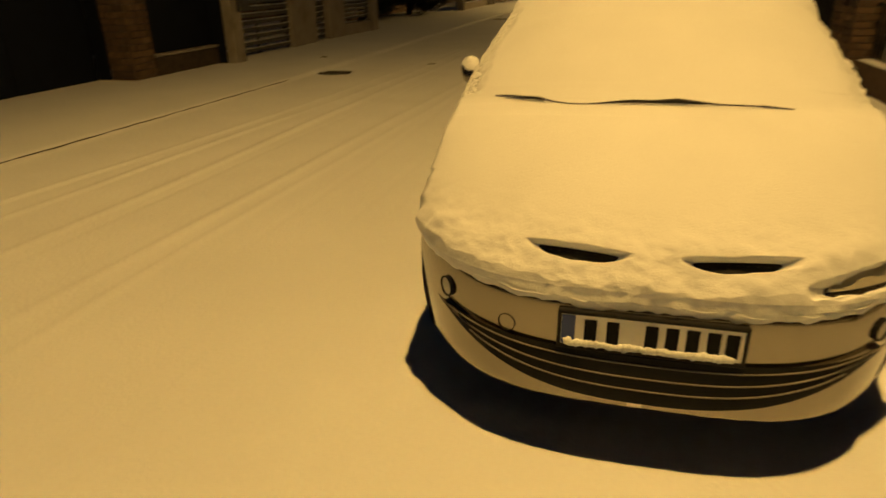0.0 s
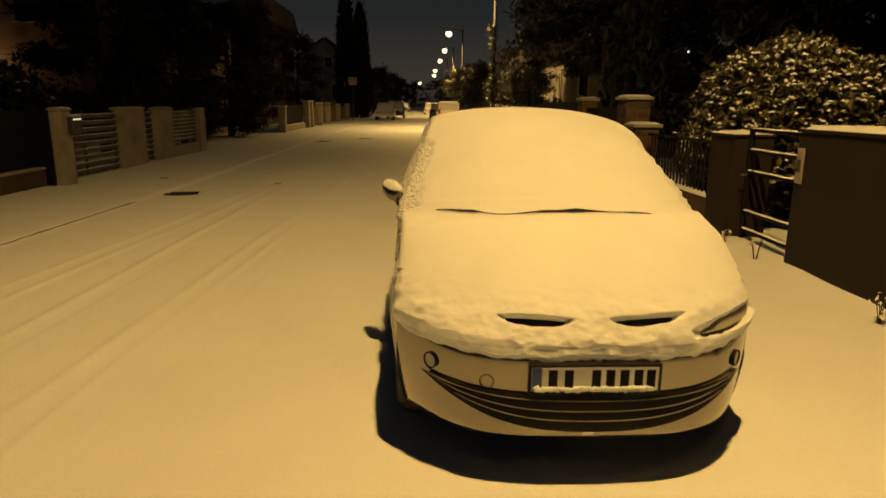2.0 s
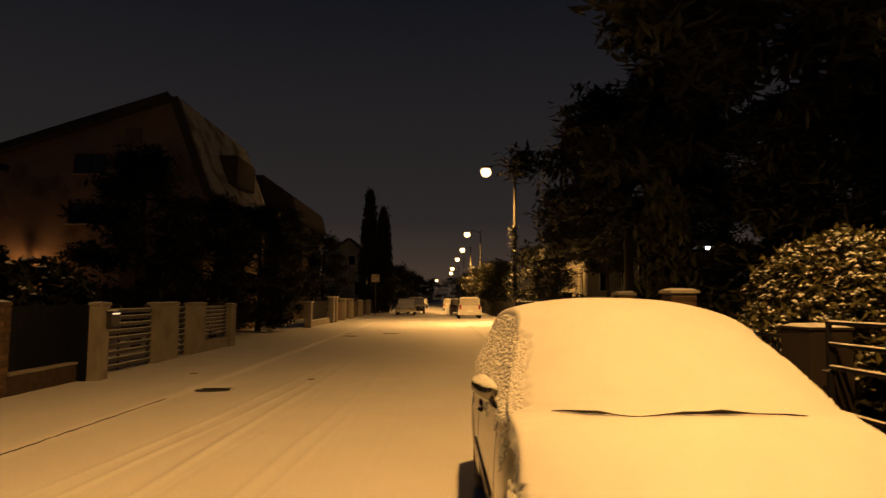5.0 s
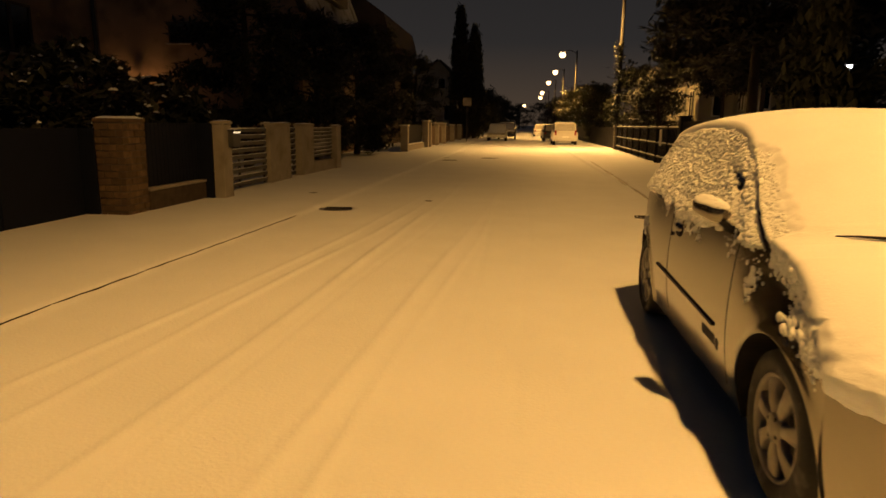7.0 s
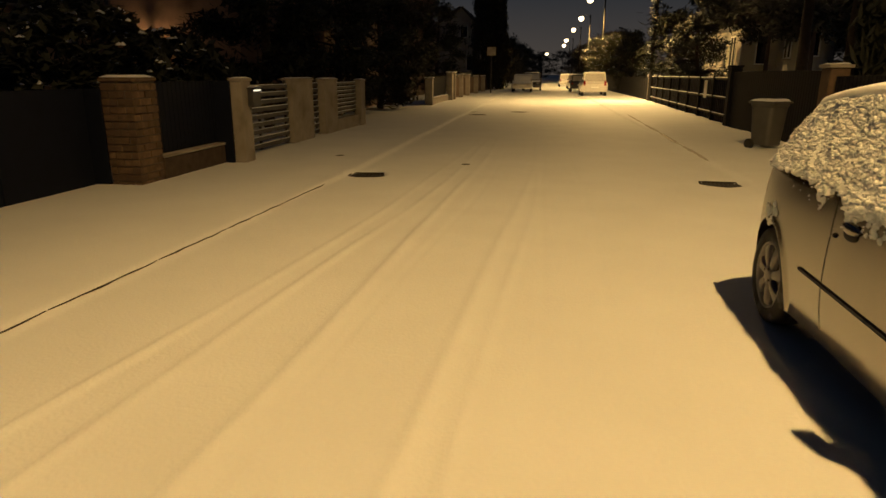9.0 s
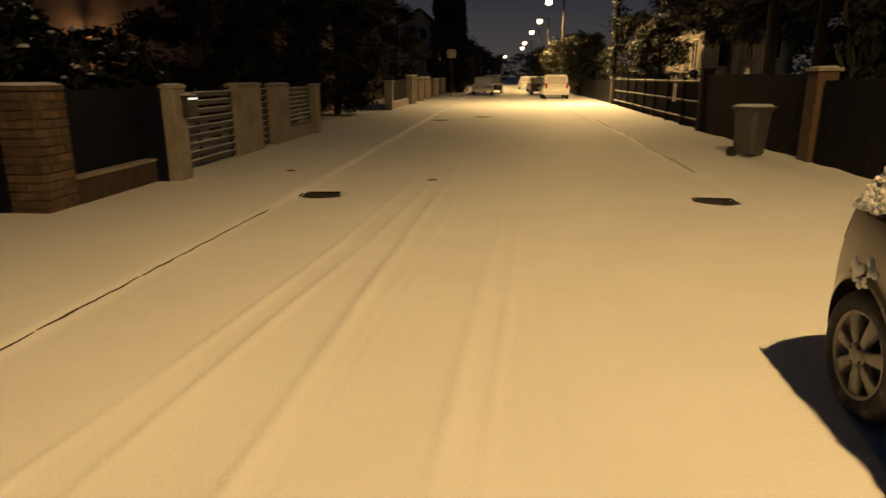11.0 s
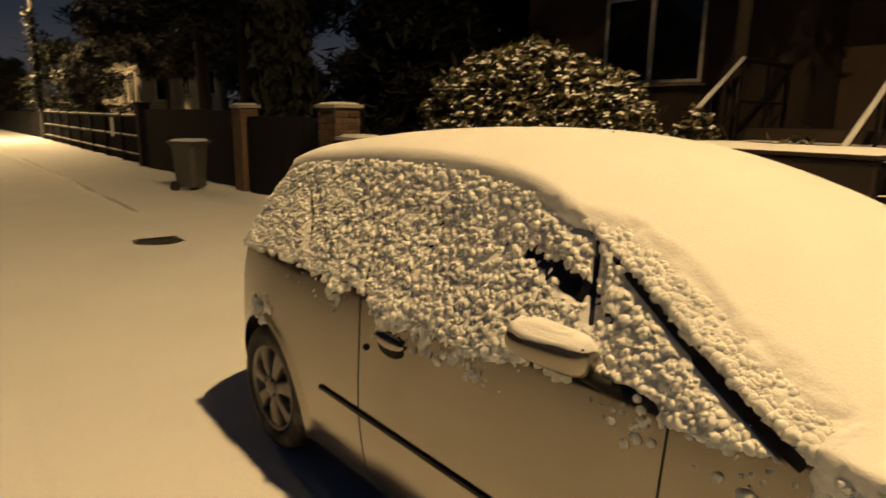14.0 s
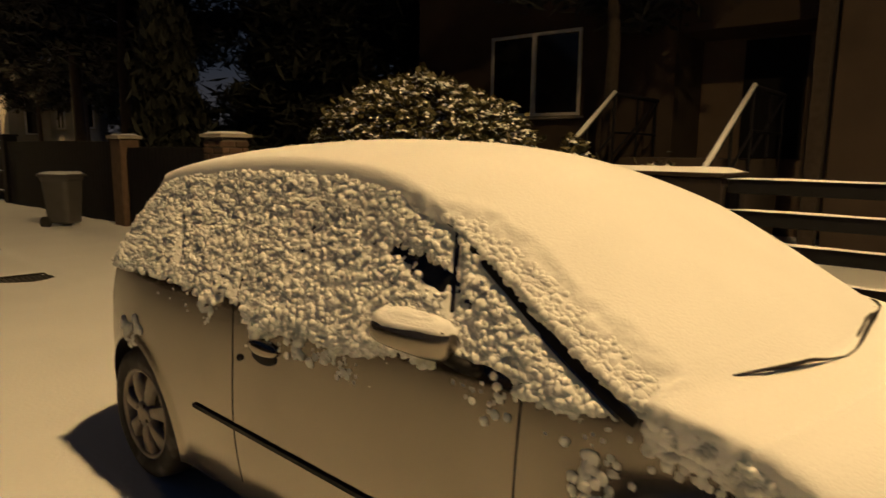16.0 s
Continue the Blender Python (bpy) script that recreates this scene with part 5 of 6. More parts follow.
tree((-9.6, 16.2, 0.0), 6.2, 2.1, 12, "dark broad garden tree behind the slatted fence", 0.15, 0.16, 420, 14, 0.12)
tree((-9.3, 21.5, 0.0), 5.6, 2.0, 13, "dark bushy garden tree by the house corner", 0.14, 0.16, 420, 14, 0.08)
tree((-9.0, 26.3, 0.0), 6.0, 2.0, 32, "dark dense garden tree in front of the gabled house", 0.14, 0.18, 460, 14, 0.05)
tree((-10.5, 38.0, 0.0), 7.6, 2.6, 14, "dark leafless-looking tree before the far house", 0.18, 0.2, 380, 12, 0.10)
tree((-9.6, 46.0, 0.0), 6.8, 2.2, 15, "dark garden tree by the street", 0.16, 0.2, 300, 12, 0.08)
column_tree((-7.9, 62.0, 0.0), 12.0, 1.15, 16, "tall slim dark cypress by the street")
column_tree((-6.6, 63.0, 0.0), 10.3, 1.25, 17, "slim dark cypress with a rounded tip")
# right side
# Added conifer, set in line with the yard lamp to block its glare.
column_tree((4.3, 13.1, 0.0), 3.7, 0.5, 18, "small dark upright conifer added to block the yard lamp's glare")
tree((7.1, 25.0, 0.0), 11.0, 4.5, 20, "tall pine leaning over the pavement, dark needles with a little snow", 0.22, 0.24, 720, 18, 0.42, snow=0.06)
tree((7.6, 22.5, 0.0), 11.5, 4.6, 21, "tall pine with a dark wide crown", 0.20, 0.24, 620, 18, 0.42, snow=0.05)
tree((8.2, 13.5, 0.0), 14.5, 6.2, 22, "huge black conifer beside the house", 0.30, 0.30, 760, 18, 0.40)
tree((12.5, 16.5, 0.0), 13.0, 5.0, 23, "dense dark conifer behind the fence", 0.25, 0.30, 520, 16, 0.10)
tree((6.6, 16.6, 0.0), 2.7, 1.6, 24, "dark bushy spruce behind the plank fence", 0.14, 0.2, 420, 14, 0.06, cone=True)
tree((6.4, 11.2, 0.0), 5.8, 2.0, 25, "dark spruce behind the driveway gate", 0.14, 0.2, 420, 14, 0.05, cone=True)
tree((11.6, 20.0, 0.0), 7.5, 2.8, 26, "dark spruce in the garden", 0.16, 0.24, 420, 14, 0.05, cone=True)
tree((12.4, 29.5, 0.0), 8.0, 2.6, 34, "dense dark spruce beside the white house", 0.16, 0.24, 460, 14, 0.04, cone=True)
tree((11.6, 13.0, 0.0), 10.5, 3.2, 35, "dense black spruce at the house corner", 0.2, 0.26, 560, 16, 0.04, cone=True)
tree((16.5, 42.0, 0.0), 13.0, 5.0, 36, "broad black tree behind the white house", 0.25, 0.36, 420, 12, 0.05)
tree((10.5, 47.0, 0.0), 10.5, 4.4, 37, "broad black tree beyond the white house", 0.25, 0.36, 420, 12, 0.05)
tree((20.0, 24.0, 0.0), 13.0, 5.5, 38, "broad black tree at the back of the garden", 0.25, 0.36, 460, 12, 0.05)
tree((7.9, 31.6, 0.0), 6.4, 2.0, 39, "thin dark garden tree before the white house", 0.11, 0.2, 300, 12, 0.52)
tree((9.0, 29.4, 0.0), 6.8, 2.2, 31, "dark garden tree with a bare lower trunk", 0.12, 0.2, 320, 12, 0.52)
tree((5.2, 33.5, 0.0), 4.8, 1.7, 27, "bushy roadside tree with snow on its twigs", 0.12, 0.15, 340, 12, 0.12, mat=NEEDLE, snow=0.07)
tree((5.6, 42.0, 0.0), 5.4, 2.0, 28, "dark roadside tree beyond the lamp post", 0.13, 0.18, 340, 12, 0.10, snow=0.06)
tree((4.6, 52.0, 0.0), 5.0, 1.6, 29, "dark narrow roadside tree", 0.12, 0.18, 300, 12, 0.05, snow=0.05)
# LEAF instead of NEEDLE makes this crown read as lamplit.
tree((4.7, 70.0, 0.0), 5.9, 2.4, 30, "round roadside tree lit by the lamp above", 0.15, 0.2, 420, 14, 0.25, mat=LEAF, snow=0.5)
for k, (x, y, h, r) in enumerate(((-9, 76, 6.5, 2.6), (-10, 90, 8, 3.2), (-8.5, 108, 7, 3), (-9, 130, 9, 4), (7, 84, 7, 3), (7.5, 104, 8, 3.4), (7, 128, 8, 3.6), (-8, 160, 9, 4.5), (8, 160, 9, 4.5), (-7, 200, 9, 5), (9, 200, 10, 5), (-14, 230, 12, 6), (14, 240, 12, 6), (-3, 280, 11, 6), (6, 290, 12, 7))):
    tree((x, y, 0.0), h, r, 40 + k, "dark distant street tree", 0.2, 0.42, 260, 10, 0.06)


def dry_stalk(x, y, seed, h):
    rng = np.random.default_rng(seed)
    t = thing("dry_weed", "dry frosted weed stalk poking out of the snow", "weed", (x, y, 0.05))
    for _ in range(5):
        a = rng.uniform(0, 6.28)
        r = rng.uniform(0.02, 0.09)
        part("stalk", tube([(0, 0, -0.05), (r * 0.5 * math.cos(a), r * 0.5 * math.sin(a), h * 0.6), (r * math.cos(a), r * math.sin(a), h * rng.uniform(0.7, 1.05))], [0.004, 0.003, 0.002], 5), WOOD, t)
    v, f = leaf_cloud(rng, [(0, 0, h * q) for q in (0.3, 0.5, 0.7, 0.9)], 5, (0.03, 0.03, 0.02), 0.03, 1.6, 0.2)
    part("frost", sheet([[(0, 0, 0), (0.001, 0, 0)], [(0, 0.001, 0), (0.001, 0.001, 0)]]), SNOW, t)
    mesh_from("seed_heads", v, f, SNOW, t)
    return t


# Added shrub: covers the lit snow so the gate's gaps stay dark.
evergreen_bush((3.75, 3.95, 0.0), (0.45, 0.6, 0), 1.0, 160, 9, "low dark shrub added to darken the view through the garden gate", 0.08, 0.1)
# The crown is added on a bare trunk, to keep lamplight off the house.
tree((7.7, 5.3, 0.0), 9.0, 2.4, 33, "dark garden tree with a crown added to shade the house front", 0.13, 0.17, 420, 14, 0.45)
dry_stalk(2.55, 3.55, 1, 0.26)
dry_stalk(2.6, 4.3, 2, 0.16)
dry_stalk(2.5, 1.75, 3, 0.2)


# ---- houses ----
def window(parent, c, w, h, axis, out, cols=2, glass=GLASS, name="window", frame_mat=None):
    """A framed window lying in a wall plane: axis 'x' (wall faces along x) or 'y'; out: the sign of the outward side."""
    win = new(name)
    win.parent = parent
    cx, cy, cz = c

    def slab(u0, u1, z0, z1, d0, d1, bev=0.0):
        a, b = sorted((d0 * out, d1 * out))
        if axis == "x":
            return box(cx + a, cy + u0, cz + z0, cx + b, cy + u1, cz + z1, bev)
        return box(cx + u0, cy + a, cz + z0, cx + u1, cy + b, cz + z1, bev)

    frame_mat = frame_mat or WINDOW_WHITE
    part("frame", slab(-w / 2, w / 2, h / 2 - 0.06, h / 2, 0.0, 0.05, 0.006), frame_mat, win)
    part("frame", slab(-w / 2, w / 2, -h / 2, -h / 2 + 0.06, 0.0, 0.05, 0.006), frame_mat, win)
    for k in range(cols + 1):
        u = -w / 2 + 0.03 + (w - 0.06) * k / cols
        part("frame", slab(u - (0.03 if k in (0, cols) else 0.05), u + (0.03 if k in (0, cols) else 0.05), -h / 2 + 0.06, h / 2 - 0.06, 0.0, 0.05, 0.006), frame_mat, win)
    for k in range(cols):
        u0 = -w / 2 + 0.05 + (w - 0.1) * k / cols
        part("pane", slab(u0, u0 + (w - 0.1) / cols, -h / 2 + 0.05, h / 2 - 0.05, 0.004, 0.016), glass, win)
    part("sill", slab(-w / 2 - 0.08, w / 2 + 0.08, -h / 2 - 0.06, -h / 2 - 0.02, 0.0, 0.16, 0.006), CONCRETE, win)
    return win


def prism(profile, y0, y1):
    """A body with a gable profile of (x, z), drawn out along y."""
    bm = bmesh.new()
    a = [bm.verts.new((x, y0, z)) for x, z in profile]
    b = [bm.verts.new((x, y1, z)) for x, z in profile]
    bm.faces.new(a)
    bm.faces.new(b[::-1])
    n = len(profile)
    for k in range(n):
        bm.faces.new((a[k], b[k], b[(k + 1) % n], a[(k + 1) % n]))
    bmesh.ops.recalc_face_normals(bm, faces=bm.faces[:])
    return bm


def roof_slab(p, q, y0, y1, thick, over=0.3):
    """A roof plane from (x, z) p to q, thick upwards."""
    d = Vector((q[0] - p[0], q[1] - p[1])).normalized()
    n = Vector((-d.y, d.x))
    if n.y < 0:
        n = -n
    a, b = Vector(p) - d * over, Vector(q) + d * 0.0
    prof = [a + n * 0.004, b + n * 0.004, b + n * thick, a + n * thick]
    return prism([(v.x, v.y) for v in prof], y0, y1)


# big gabled house on the left
house = thing("gabled_house", "large ochre rendered house with a steep snowy roof, dark at night", "house")
part("wall", prism([(-18.2, 0), (-9.9, 0), (-9.9, 5.6), (-11.2, 9.0), (-18.2, 6.7)], 22.0, 30.2), STUCCO, house)
part("roof", roof_slab((-9.9, 5.6), (-11.2, 9.0), 21.6, 30.5, 0.16), ROOF, house)
part("roof", roof_slab((-18.2, 6.7), (-11.2, 9.0), 21.6, 30.5, 0.16), ROOF, house)
part("verge_board", roof_slab((-9.9, 5.56), (-11.2, 8.96), 21.5, 21.62, 0.30), ROOF, house)
part("verge_board", roof_slab((-18.2, 6.66), (-11.2, 8.96), 21.5, 21.62, 0.28), ROOF, house)
snow_roof = link("roof_snow", roof_slab((-9.93, 5.75), (-11.15, 9.02), 21.9, 30.4, 0.20), THIN_SNOW)
tagged(snow_roof, "snow lying on the street side of the steep roof", "snow", kind="stuff")
part("chimney", box(-15.4, 25.5, 7.0, -14.7, 26.2, 9.1, 0.02), DARK_BRICK, house)
dormer = part("dormer", box(-10.65, 24.6, 6.3, -9.55, 27.2, 7.5, 0.02), ROOF, house, "dark dormer on the snowy slope")
window(house, (-14.3, 22.0, 6.55), 1.2, 0.75, "y", -1, frame_mat=ROOF)
window(house, (-11.9, 22.0, 6.8), 0.55, 0.85, "y", -1, 1, frame_mat=ROOF)
window(house, (-14.4, 22.0, 4.65), 1.3, 0.75, "y", -1, frame_mat=ROOF)
window(house, (-9.9, 28.6, 4.6), 1.4, 1.0, "x", 1, frame_mat=ROOF)
part("pier_strip", box(-13.0, 21.92, 0, -12.4, 22.0, 7.9), DARK_STUCCO, house)
porch = thing("wall_lamp", "small warm wall lamp beside the house wall", "lamp", (-16.4, 21.9, 2.85))
part("bracket", box(-0.04, -0.5, -0.03, 0.04, 0.06, 0.03, 0.008), DARK_METAL, porch)
part("cap", tube([(0, -0.45, 0.06), (0, -0.45, 0.10)], [0.08, 0.03], 12), DARK_METAL, porch)

side_house = thing("corner_house", "plain rendered house end behind the shrubs", "house")
part("wall", box(-22.0, 9.0, 0, -14.2, 16.6, 5.2, 0.01), STUCCO, side_house)
part("roof", box(-22.3, 8.7, 5.2, -13.9, 16.9, 5.42, 0.02), ROOF, side_house)
window(side_house, (-14.2, 13.2, 3.6), 1.4, 1.2, "x", 1, frame_mat=ROOF)
window(side_house, (-14.2, 10.6, 3.6), 1.4, 1.2, "x", 1, frame_mat=ROOF)
part("pipe", tube([(-14.12, 16.3, 0), (-14.12, 16.3, 5.2)], 0.05, 8), GREY_METAL, side_house)

dark_house = thing("dark_house", "brown rendered house with a dark hipped roof", "house")
part("wall", box(-17.0, 40.0, 0, -10.6, 50.0, 6.6, 0.01), DARK_STUCCO, dark_house)
part("roof", prism([(-17.5, 6.6), (-10.2, 6.6), (-10.6, 8.2), (-12.6, 9.6), (-15.0, 9.6)], 39.6, 50.4), ROOF, dark_house)
part("chimney", box(-14.0, 44.0, 9.2, -13.4, 44.6, 10.2, 0.02), DARK_BRICK, dark_house)
for y in (42.0, 46.5):
    window(dark_house, (-10.6, y, 4.6), 1.4, 1.2, "x", 1, frame_mat=ROOF)
    window(dark_house, (-10.6, y, 1.9), 1.4, 1.2, "x", 1, frame_mat=ROOF)

far_house = thing("far_gable_house", "pale rendered gabled house beside the cypresses", "house")
part("wall", prism([(-13.5, 0), (-8.7, 0), (-8.7, 6.0), (-10.6, 7.9), (-13.5, 6.0)], 67.0, 76.0), WHITE_WALL, far_house)
part("roof", roof_slab((-8.7, 6.0), (-10.6, 7.9), 66.6, 76.4, 0.2), ROOF, far_house)
part("roof", roof_slab((-13.5, 6.0), (-10.6, 7.9), 66.6, 76.4, 0.2), ROOF, far_house)
window(far_house, (-10.3, 67.0, 5.6), 0.8, 1.1, "y", -1, 1)
window(far_house, (-9.7, 67.0, 2.6), 0.7, 1.6, "y", -1, 1)

# white house on the right, behind the rail fence
white_house = thing("white_house", "white rendered house lit faintly by the street lamp", "house")
part("wall", box(9.0, 31.0, 0, 10.1, 33.6, 4.9, 0.01), WHITE_WALL, white_house)
part("wall", box(7.3, 33.6, 0, 11.5, 42.0, 3.9, 0.01), WHITE_WALL, white_house)
part("roof", prism([(8.8, 4.9), (10.5, 4.9), (9.7, 5.5)], 30.6, 34.0), ROOF, white_house)
part("roof", box(7.0, 33.6, 3.9, 11.8, 42.4, 4.15, 0.02), ROOF, white_house)
window(white_house, (9.0, 32.3, 2.9), 0.9, 1.4, "x", 1 * -1)
window(white_house, (7.3, 35.0, 2.6), 1.0, 1.5, "x", -1)
window(white_house, (7.3, 39.0, 2.6), 1.2, 1.4, "x", -1)
window(white_house, (8.25, 33.6, 2.7), 0.6, 1.5, "y", -1, 1)
window(white_house, (9.6, 31.0, 3.0), 0.55, 1.5, "y", -1, 1)
yard = thing("yard_lamp", "cool white wall lamp on a post", "lamp", (10.9, 26.0, 0.0))
part("post", tube([(0, 0, 0), (0, 0, 3.85)], [0.06, 0.05], 8), GREY_METAL, yard)
part("head", box(-0.25, -0.35, 3.85, 0.12, 0.1, 3.95, 0.01), GREY_METAL, yard)
part("lens", box(-0.15, -0.24, 3.74, -0.01, -0.06, 3.85, 0.01), COOL_GLOW, yard, "glowing cool white lens")

# house behind the bush, with its entrance stair
# Walls and steps take the darkened brown in place of tree shadow.
near_house = thing("entrance_house", "rendered house in a shade-darkened brown, with a raised entrance stair", "house")
part("wall", box(9.2, 4.75, 0, 17.0, 10.8, 7.5, 0.01), HOUSE_SHADE_BROWN, near_house)
part("wall", box(9.2, 2.2, 2.9 + 0.6, 17.0, 4.75, 7.5, 0.01), HOUSE_SHADE_BROWN, near_house)
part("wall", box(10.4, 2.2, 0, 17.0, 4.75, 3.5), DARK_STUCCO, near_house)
part("wall", box(8.1, -6.0, 0, 17.0, 2.2, 7.5, 0.01), HOUSE_SHADE_BROWN, near_house)
part("front_door", box(10.34, 3.0, 1.4, 10.4, 4.0, 3.45, 0.01), DARK_METAL, near_house, "dark panelled front door")
part("eaves", box(7.6, -6.4, 7.5, 17.4, 11.2, 7.7, 0.02), ROOF, near_house)
part("wall_pier", box(9.08, 4.75, 0, 9.2, 5.25, 7.4), HOUSE_SHADE_BROWN, near_house)
part("downpipe", tube([(9.12, 5.9, 0), (9.12, 5.9, 7.4)], 0.05, 8), DARK_METAL, near_house)
window(near_house, (9.2, 7.65, 2.98), 2.1, 1.62, "x", -1, 2)
window(near_house, (8.1, 0.2, 2.9), 1.6, 1.5, "x", -1, 2)
stair = thing("entrance_stair", "dark entrance stair with snowy treads", "stair")
for k in range(8):
    x = 5.55 + 0.28 * k
    part("step", box(x, 3.05, 0, 9.2 if k == 7 else x + 0.30, 4.95, 0.175 * (k + 1), 0.008), HOUSE_SHADE_BROWN, stair)
    if k < 7:
        snow_pad(x + 0.01, 3.08, x + 0.275, 4.92, 0.175 * (k + 1), 0.02)


def stair_rail(y, label):
    t = thing("stair_railing", label, "railing")
    a, b, c = (5.45, y, 1.18), (7.35, y, 2.36), (9.0, y, 2.36)
    part("handrail", tube([a, b, c], 0.035, 8), DARK_METAL, t)
    part("lower_rail", tube([(5.5, y, 0.62), (7.4, y, 1.78), (9.0, y, 1.78)], 0.02, 6), DARK_METAL, t)
    for x, z0, z1 in ((5.6, 0.1, 1.26), (6.5, 0.6, 1.82), (7.35, 1.2, 2.34), (8.2, 1.4, 2.34), (8.95, 1.4, 2.34)):
        part("baluster", tube([(x, y, z0), (x, y, z1)], 0.022, 6), DARK_METAL, t)
    part("brace", tube([(7.4, y, 1.45), (8.9, y, 2.3)], 0.02, 6), DARK_METAL, t)
    pad = tube([(5.45, y, 1.215), (7.35, y, 2.385)], 0.034, 8)
    tagged(link("rail_snow", pad, SNOW, smooth=True), "thick line of snow on the sloping handrail", "snow", kind="stuff")
    return t


stair_rail(3.0, "dark metal stair railing with snow on the handrail")
stair_rail(5.0, "dark metal stair railing with snow on the handrail")
porch_post = thing("porch_post", "dark timber porch post", "post", (7.9, 2.32, 0))
part("shaft", box(-0.1, -0.1, 0, 0.1, 0.1, 6.0, 0.01), BARK, porch_post)

# ---- far fences ----
far_fence = thing("far_fence", "low wall with dark panels and pale posts beyond the side street", "fence")
part("wall_base", box(-7.75, 30.2, 0, -7.45, 36.0, 0.35, 0.01), CONCRETE, far_fence)
part("sheet", box(-7.65, 30.2, 0.35, -7.6, 36.0, 1.35), DARK_METAL, far_fence)
snow_pad(-7.75, 30.2, -7.45, 36.0, 0.35, 0.03)


def far_post(x, y, h, w=0.36):
    t = thing("stone_post", "pale square stone fence post with snow", "post", (x, y, 0), group="far fence posts")
    part("shaft", box(-w / 2, -w / 2, 0, w / 2, w / 2, h - 0.06, 0.015), CONCRETE, t)
    part("cap", box(-w / 2 - 0.04, -w / 2 - 0.04, h - 0.06, w / 2 + 0.04, w / 2 + 0.04, h, 0.012), WINDOW_WHITE, t)
    return t


for x, y, h in ((-9.4, 30.0, 1.5), (-7.5, 29.9, 1.35), (-7.4, 36.2, 1.62), (-7.4, 37.4, 1.62), (-7.4, 41.0, 1.5), (-7.35, 44.5, 1.5), (-7.3, 50.0, 1.4), (-7.3, 56.0, 1.4), (-7.2, 64.0, 1.4)):
    far_post(x, y, h)
long_fence = thing("long_fence", "dark plank fence running along the far pavement", "fence")
for k in range(60):
    y = 37.6 + 0.62 * k
    part("board", box(-7.5, y, 0.1, -7.46, y + 0.57, 1.25 + 0.03 * math.sin(k * 2.3), 0.004), WOOD, long_fence)
right_fence = thing("hedge_fence", "dark fence beyond the lamp post", "fence")
for k in range(50):
    y = 37.2 + 0.8 * k
    part("board", box(3.75, y, 0.05, 3.8, y + 0.74, 1.35 + 0.04 * math.sin(k * 1.7), 0.004), DARK_METAL, right_fence)
far_post(3.75, 36.9, 1.5)
sign = thing("street_sign", "small square sign plate on a thin pole", "sign", (-6.3, 52.0, 0))
part("pole", tube([(0, 0, 0), (0, 0, 3.6)], 0.04, 8), GREY_METAL, sign)
part("plate", box(-0.35, -0.05, 2.9, 0.35, -0.02, 3.55, 0.01), CONCRETE, sign)

# ---- street lamps ----
def street_lamp(head, pole, label, far=False, wrapped=False):
    hx, hy, hz = head
    t = thing("street_lamp", label, "street lamp", (0, 0, 0), group="street lamps")
    part("pole", tube([(pole[0], pole[1], 0), (pole[0], pole[1], 4), (pole[0], pole[1], hz + 0.25)], [0.13, 0.11, 0.08], 12), POLE, t, smooth=True)
    part("arm", tube([(pole[0], pole[1], hz - 0.1), (pole[0] + (hx - pole[0]) * 0.5, hy, hz + 0.28), (hx + 0.2 * (1 if pole[0] > hx else -1), hy, hz + 0.12)], 0.045, 8), GREY_METAL, t)
    part("housing", box(hx - 0.34, hy - 0.16, hz + 0.02, hx + 0.34, hy + 0.16, hz + 0.17, 0.05, seg=2), GREY_METAL, t)
    # Far bowls are drawn oversize, more with distance, to stand in for bloom.
    r = 0.16 if not far else 0.27 + 0.0012 * hy
    bm = bmesh.new()
    bmesh.ops.create_uvsphere(bm, u_segments=16, v_segments=8, radius=r)
    for v in bm.verts:
        v.co = Vector((hx + v.co.x, hy + v.co.y, hz - 0.6 * r + min(0.6 * r, v.co.z)))
    part("lens", bm, LAMP_GLOW, t, "glowing amber lens bowl")
    return t


POLES = [(2.45, -0.3), (3.62, 36.5), (4.1, 74.0), (4.2, 98.0), (4.2, 122.0)]
for k, (h, p) in enumerate(zip(LAMPS, POLES)):
    street_lamp(h, p, "dark street lamp post with an amber lens, lit", k > 0)
for h in FAR_LAMPS:
    street_lamp(h, (h[0] + (1.5 if h[0] > 0 else -1.5), h[1]), "distant street lamp, lit", True)
ivy = np.random.default_rng(3)
v_, f_ = leaf_cloud(ivy, [(3.55 + ivy.normal(0, 0.10), 36.4 + ivy.normal(0, 0.1), z) for z in np.linspace(1.5, 6.0, 120)], 6, (0.10, 0.10, 0.05), 0.12, 1.6, 0.2)
creeper = thing("creeper", "snow-dusted creeper climbing the lamp post", "plant")
tagged(mesh_from("foliage", v_, f_, NEEDLE, creeper), kind="stuff")
v_, f_ = leaf_cloud(ivy, [(3.40 + ivy.normal(0, 0.06), 36.3 + ivy.normal(0, 0.1), z) for z in np.linspace(1.5, 5.6, 12)], 2, (0.05, 0.06, 0.05), 0.12, 1.4, 0.2)
tagged(mesh_from("leaf_snow", v_, f_, SNOW, creeper), kind="stuff")


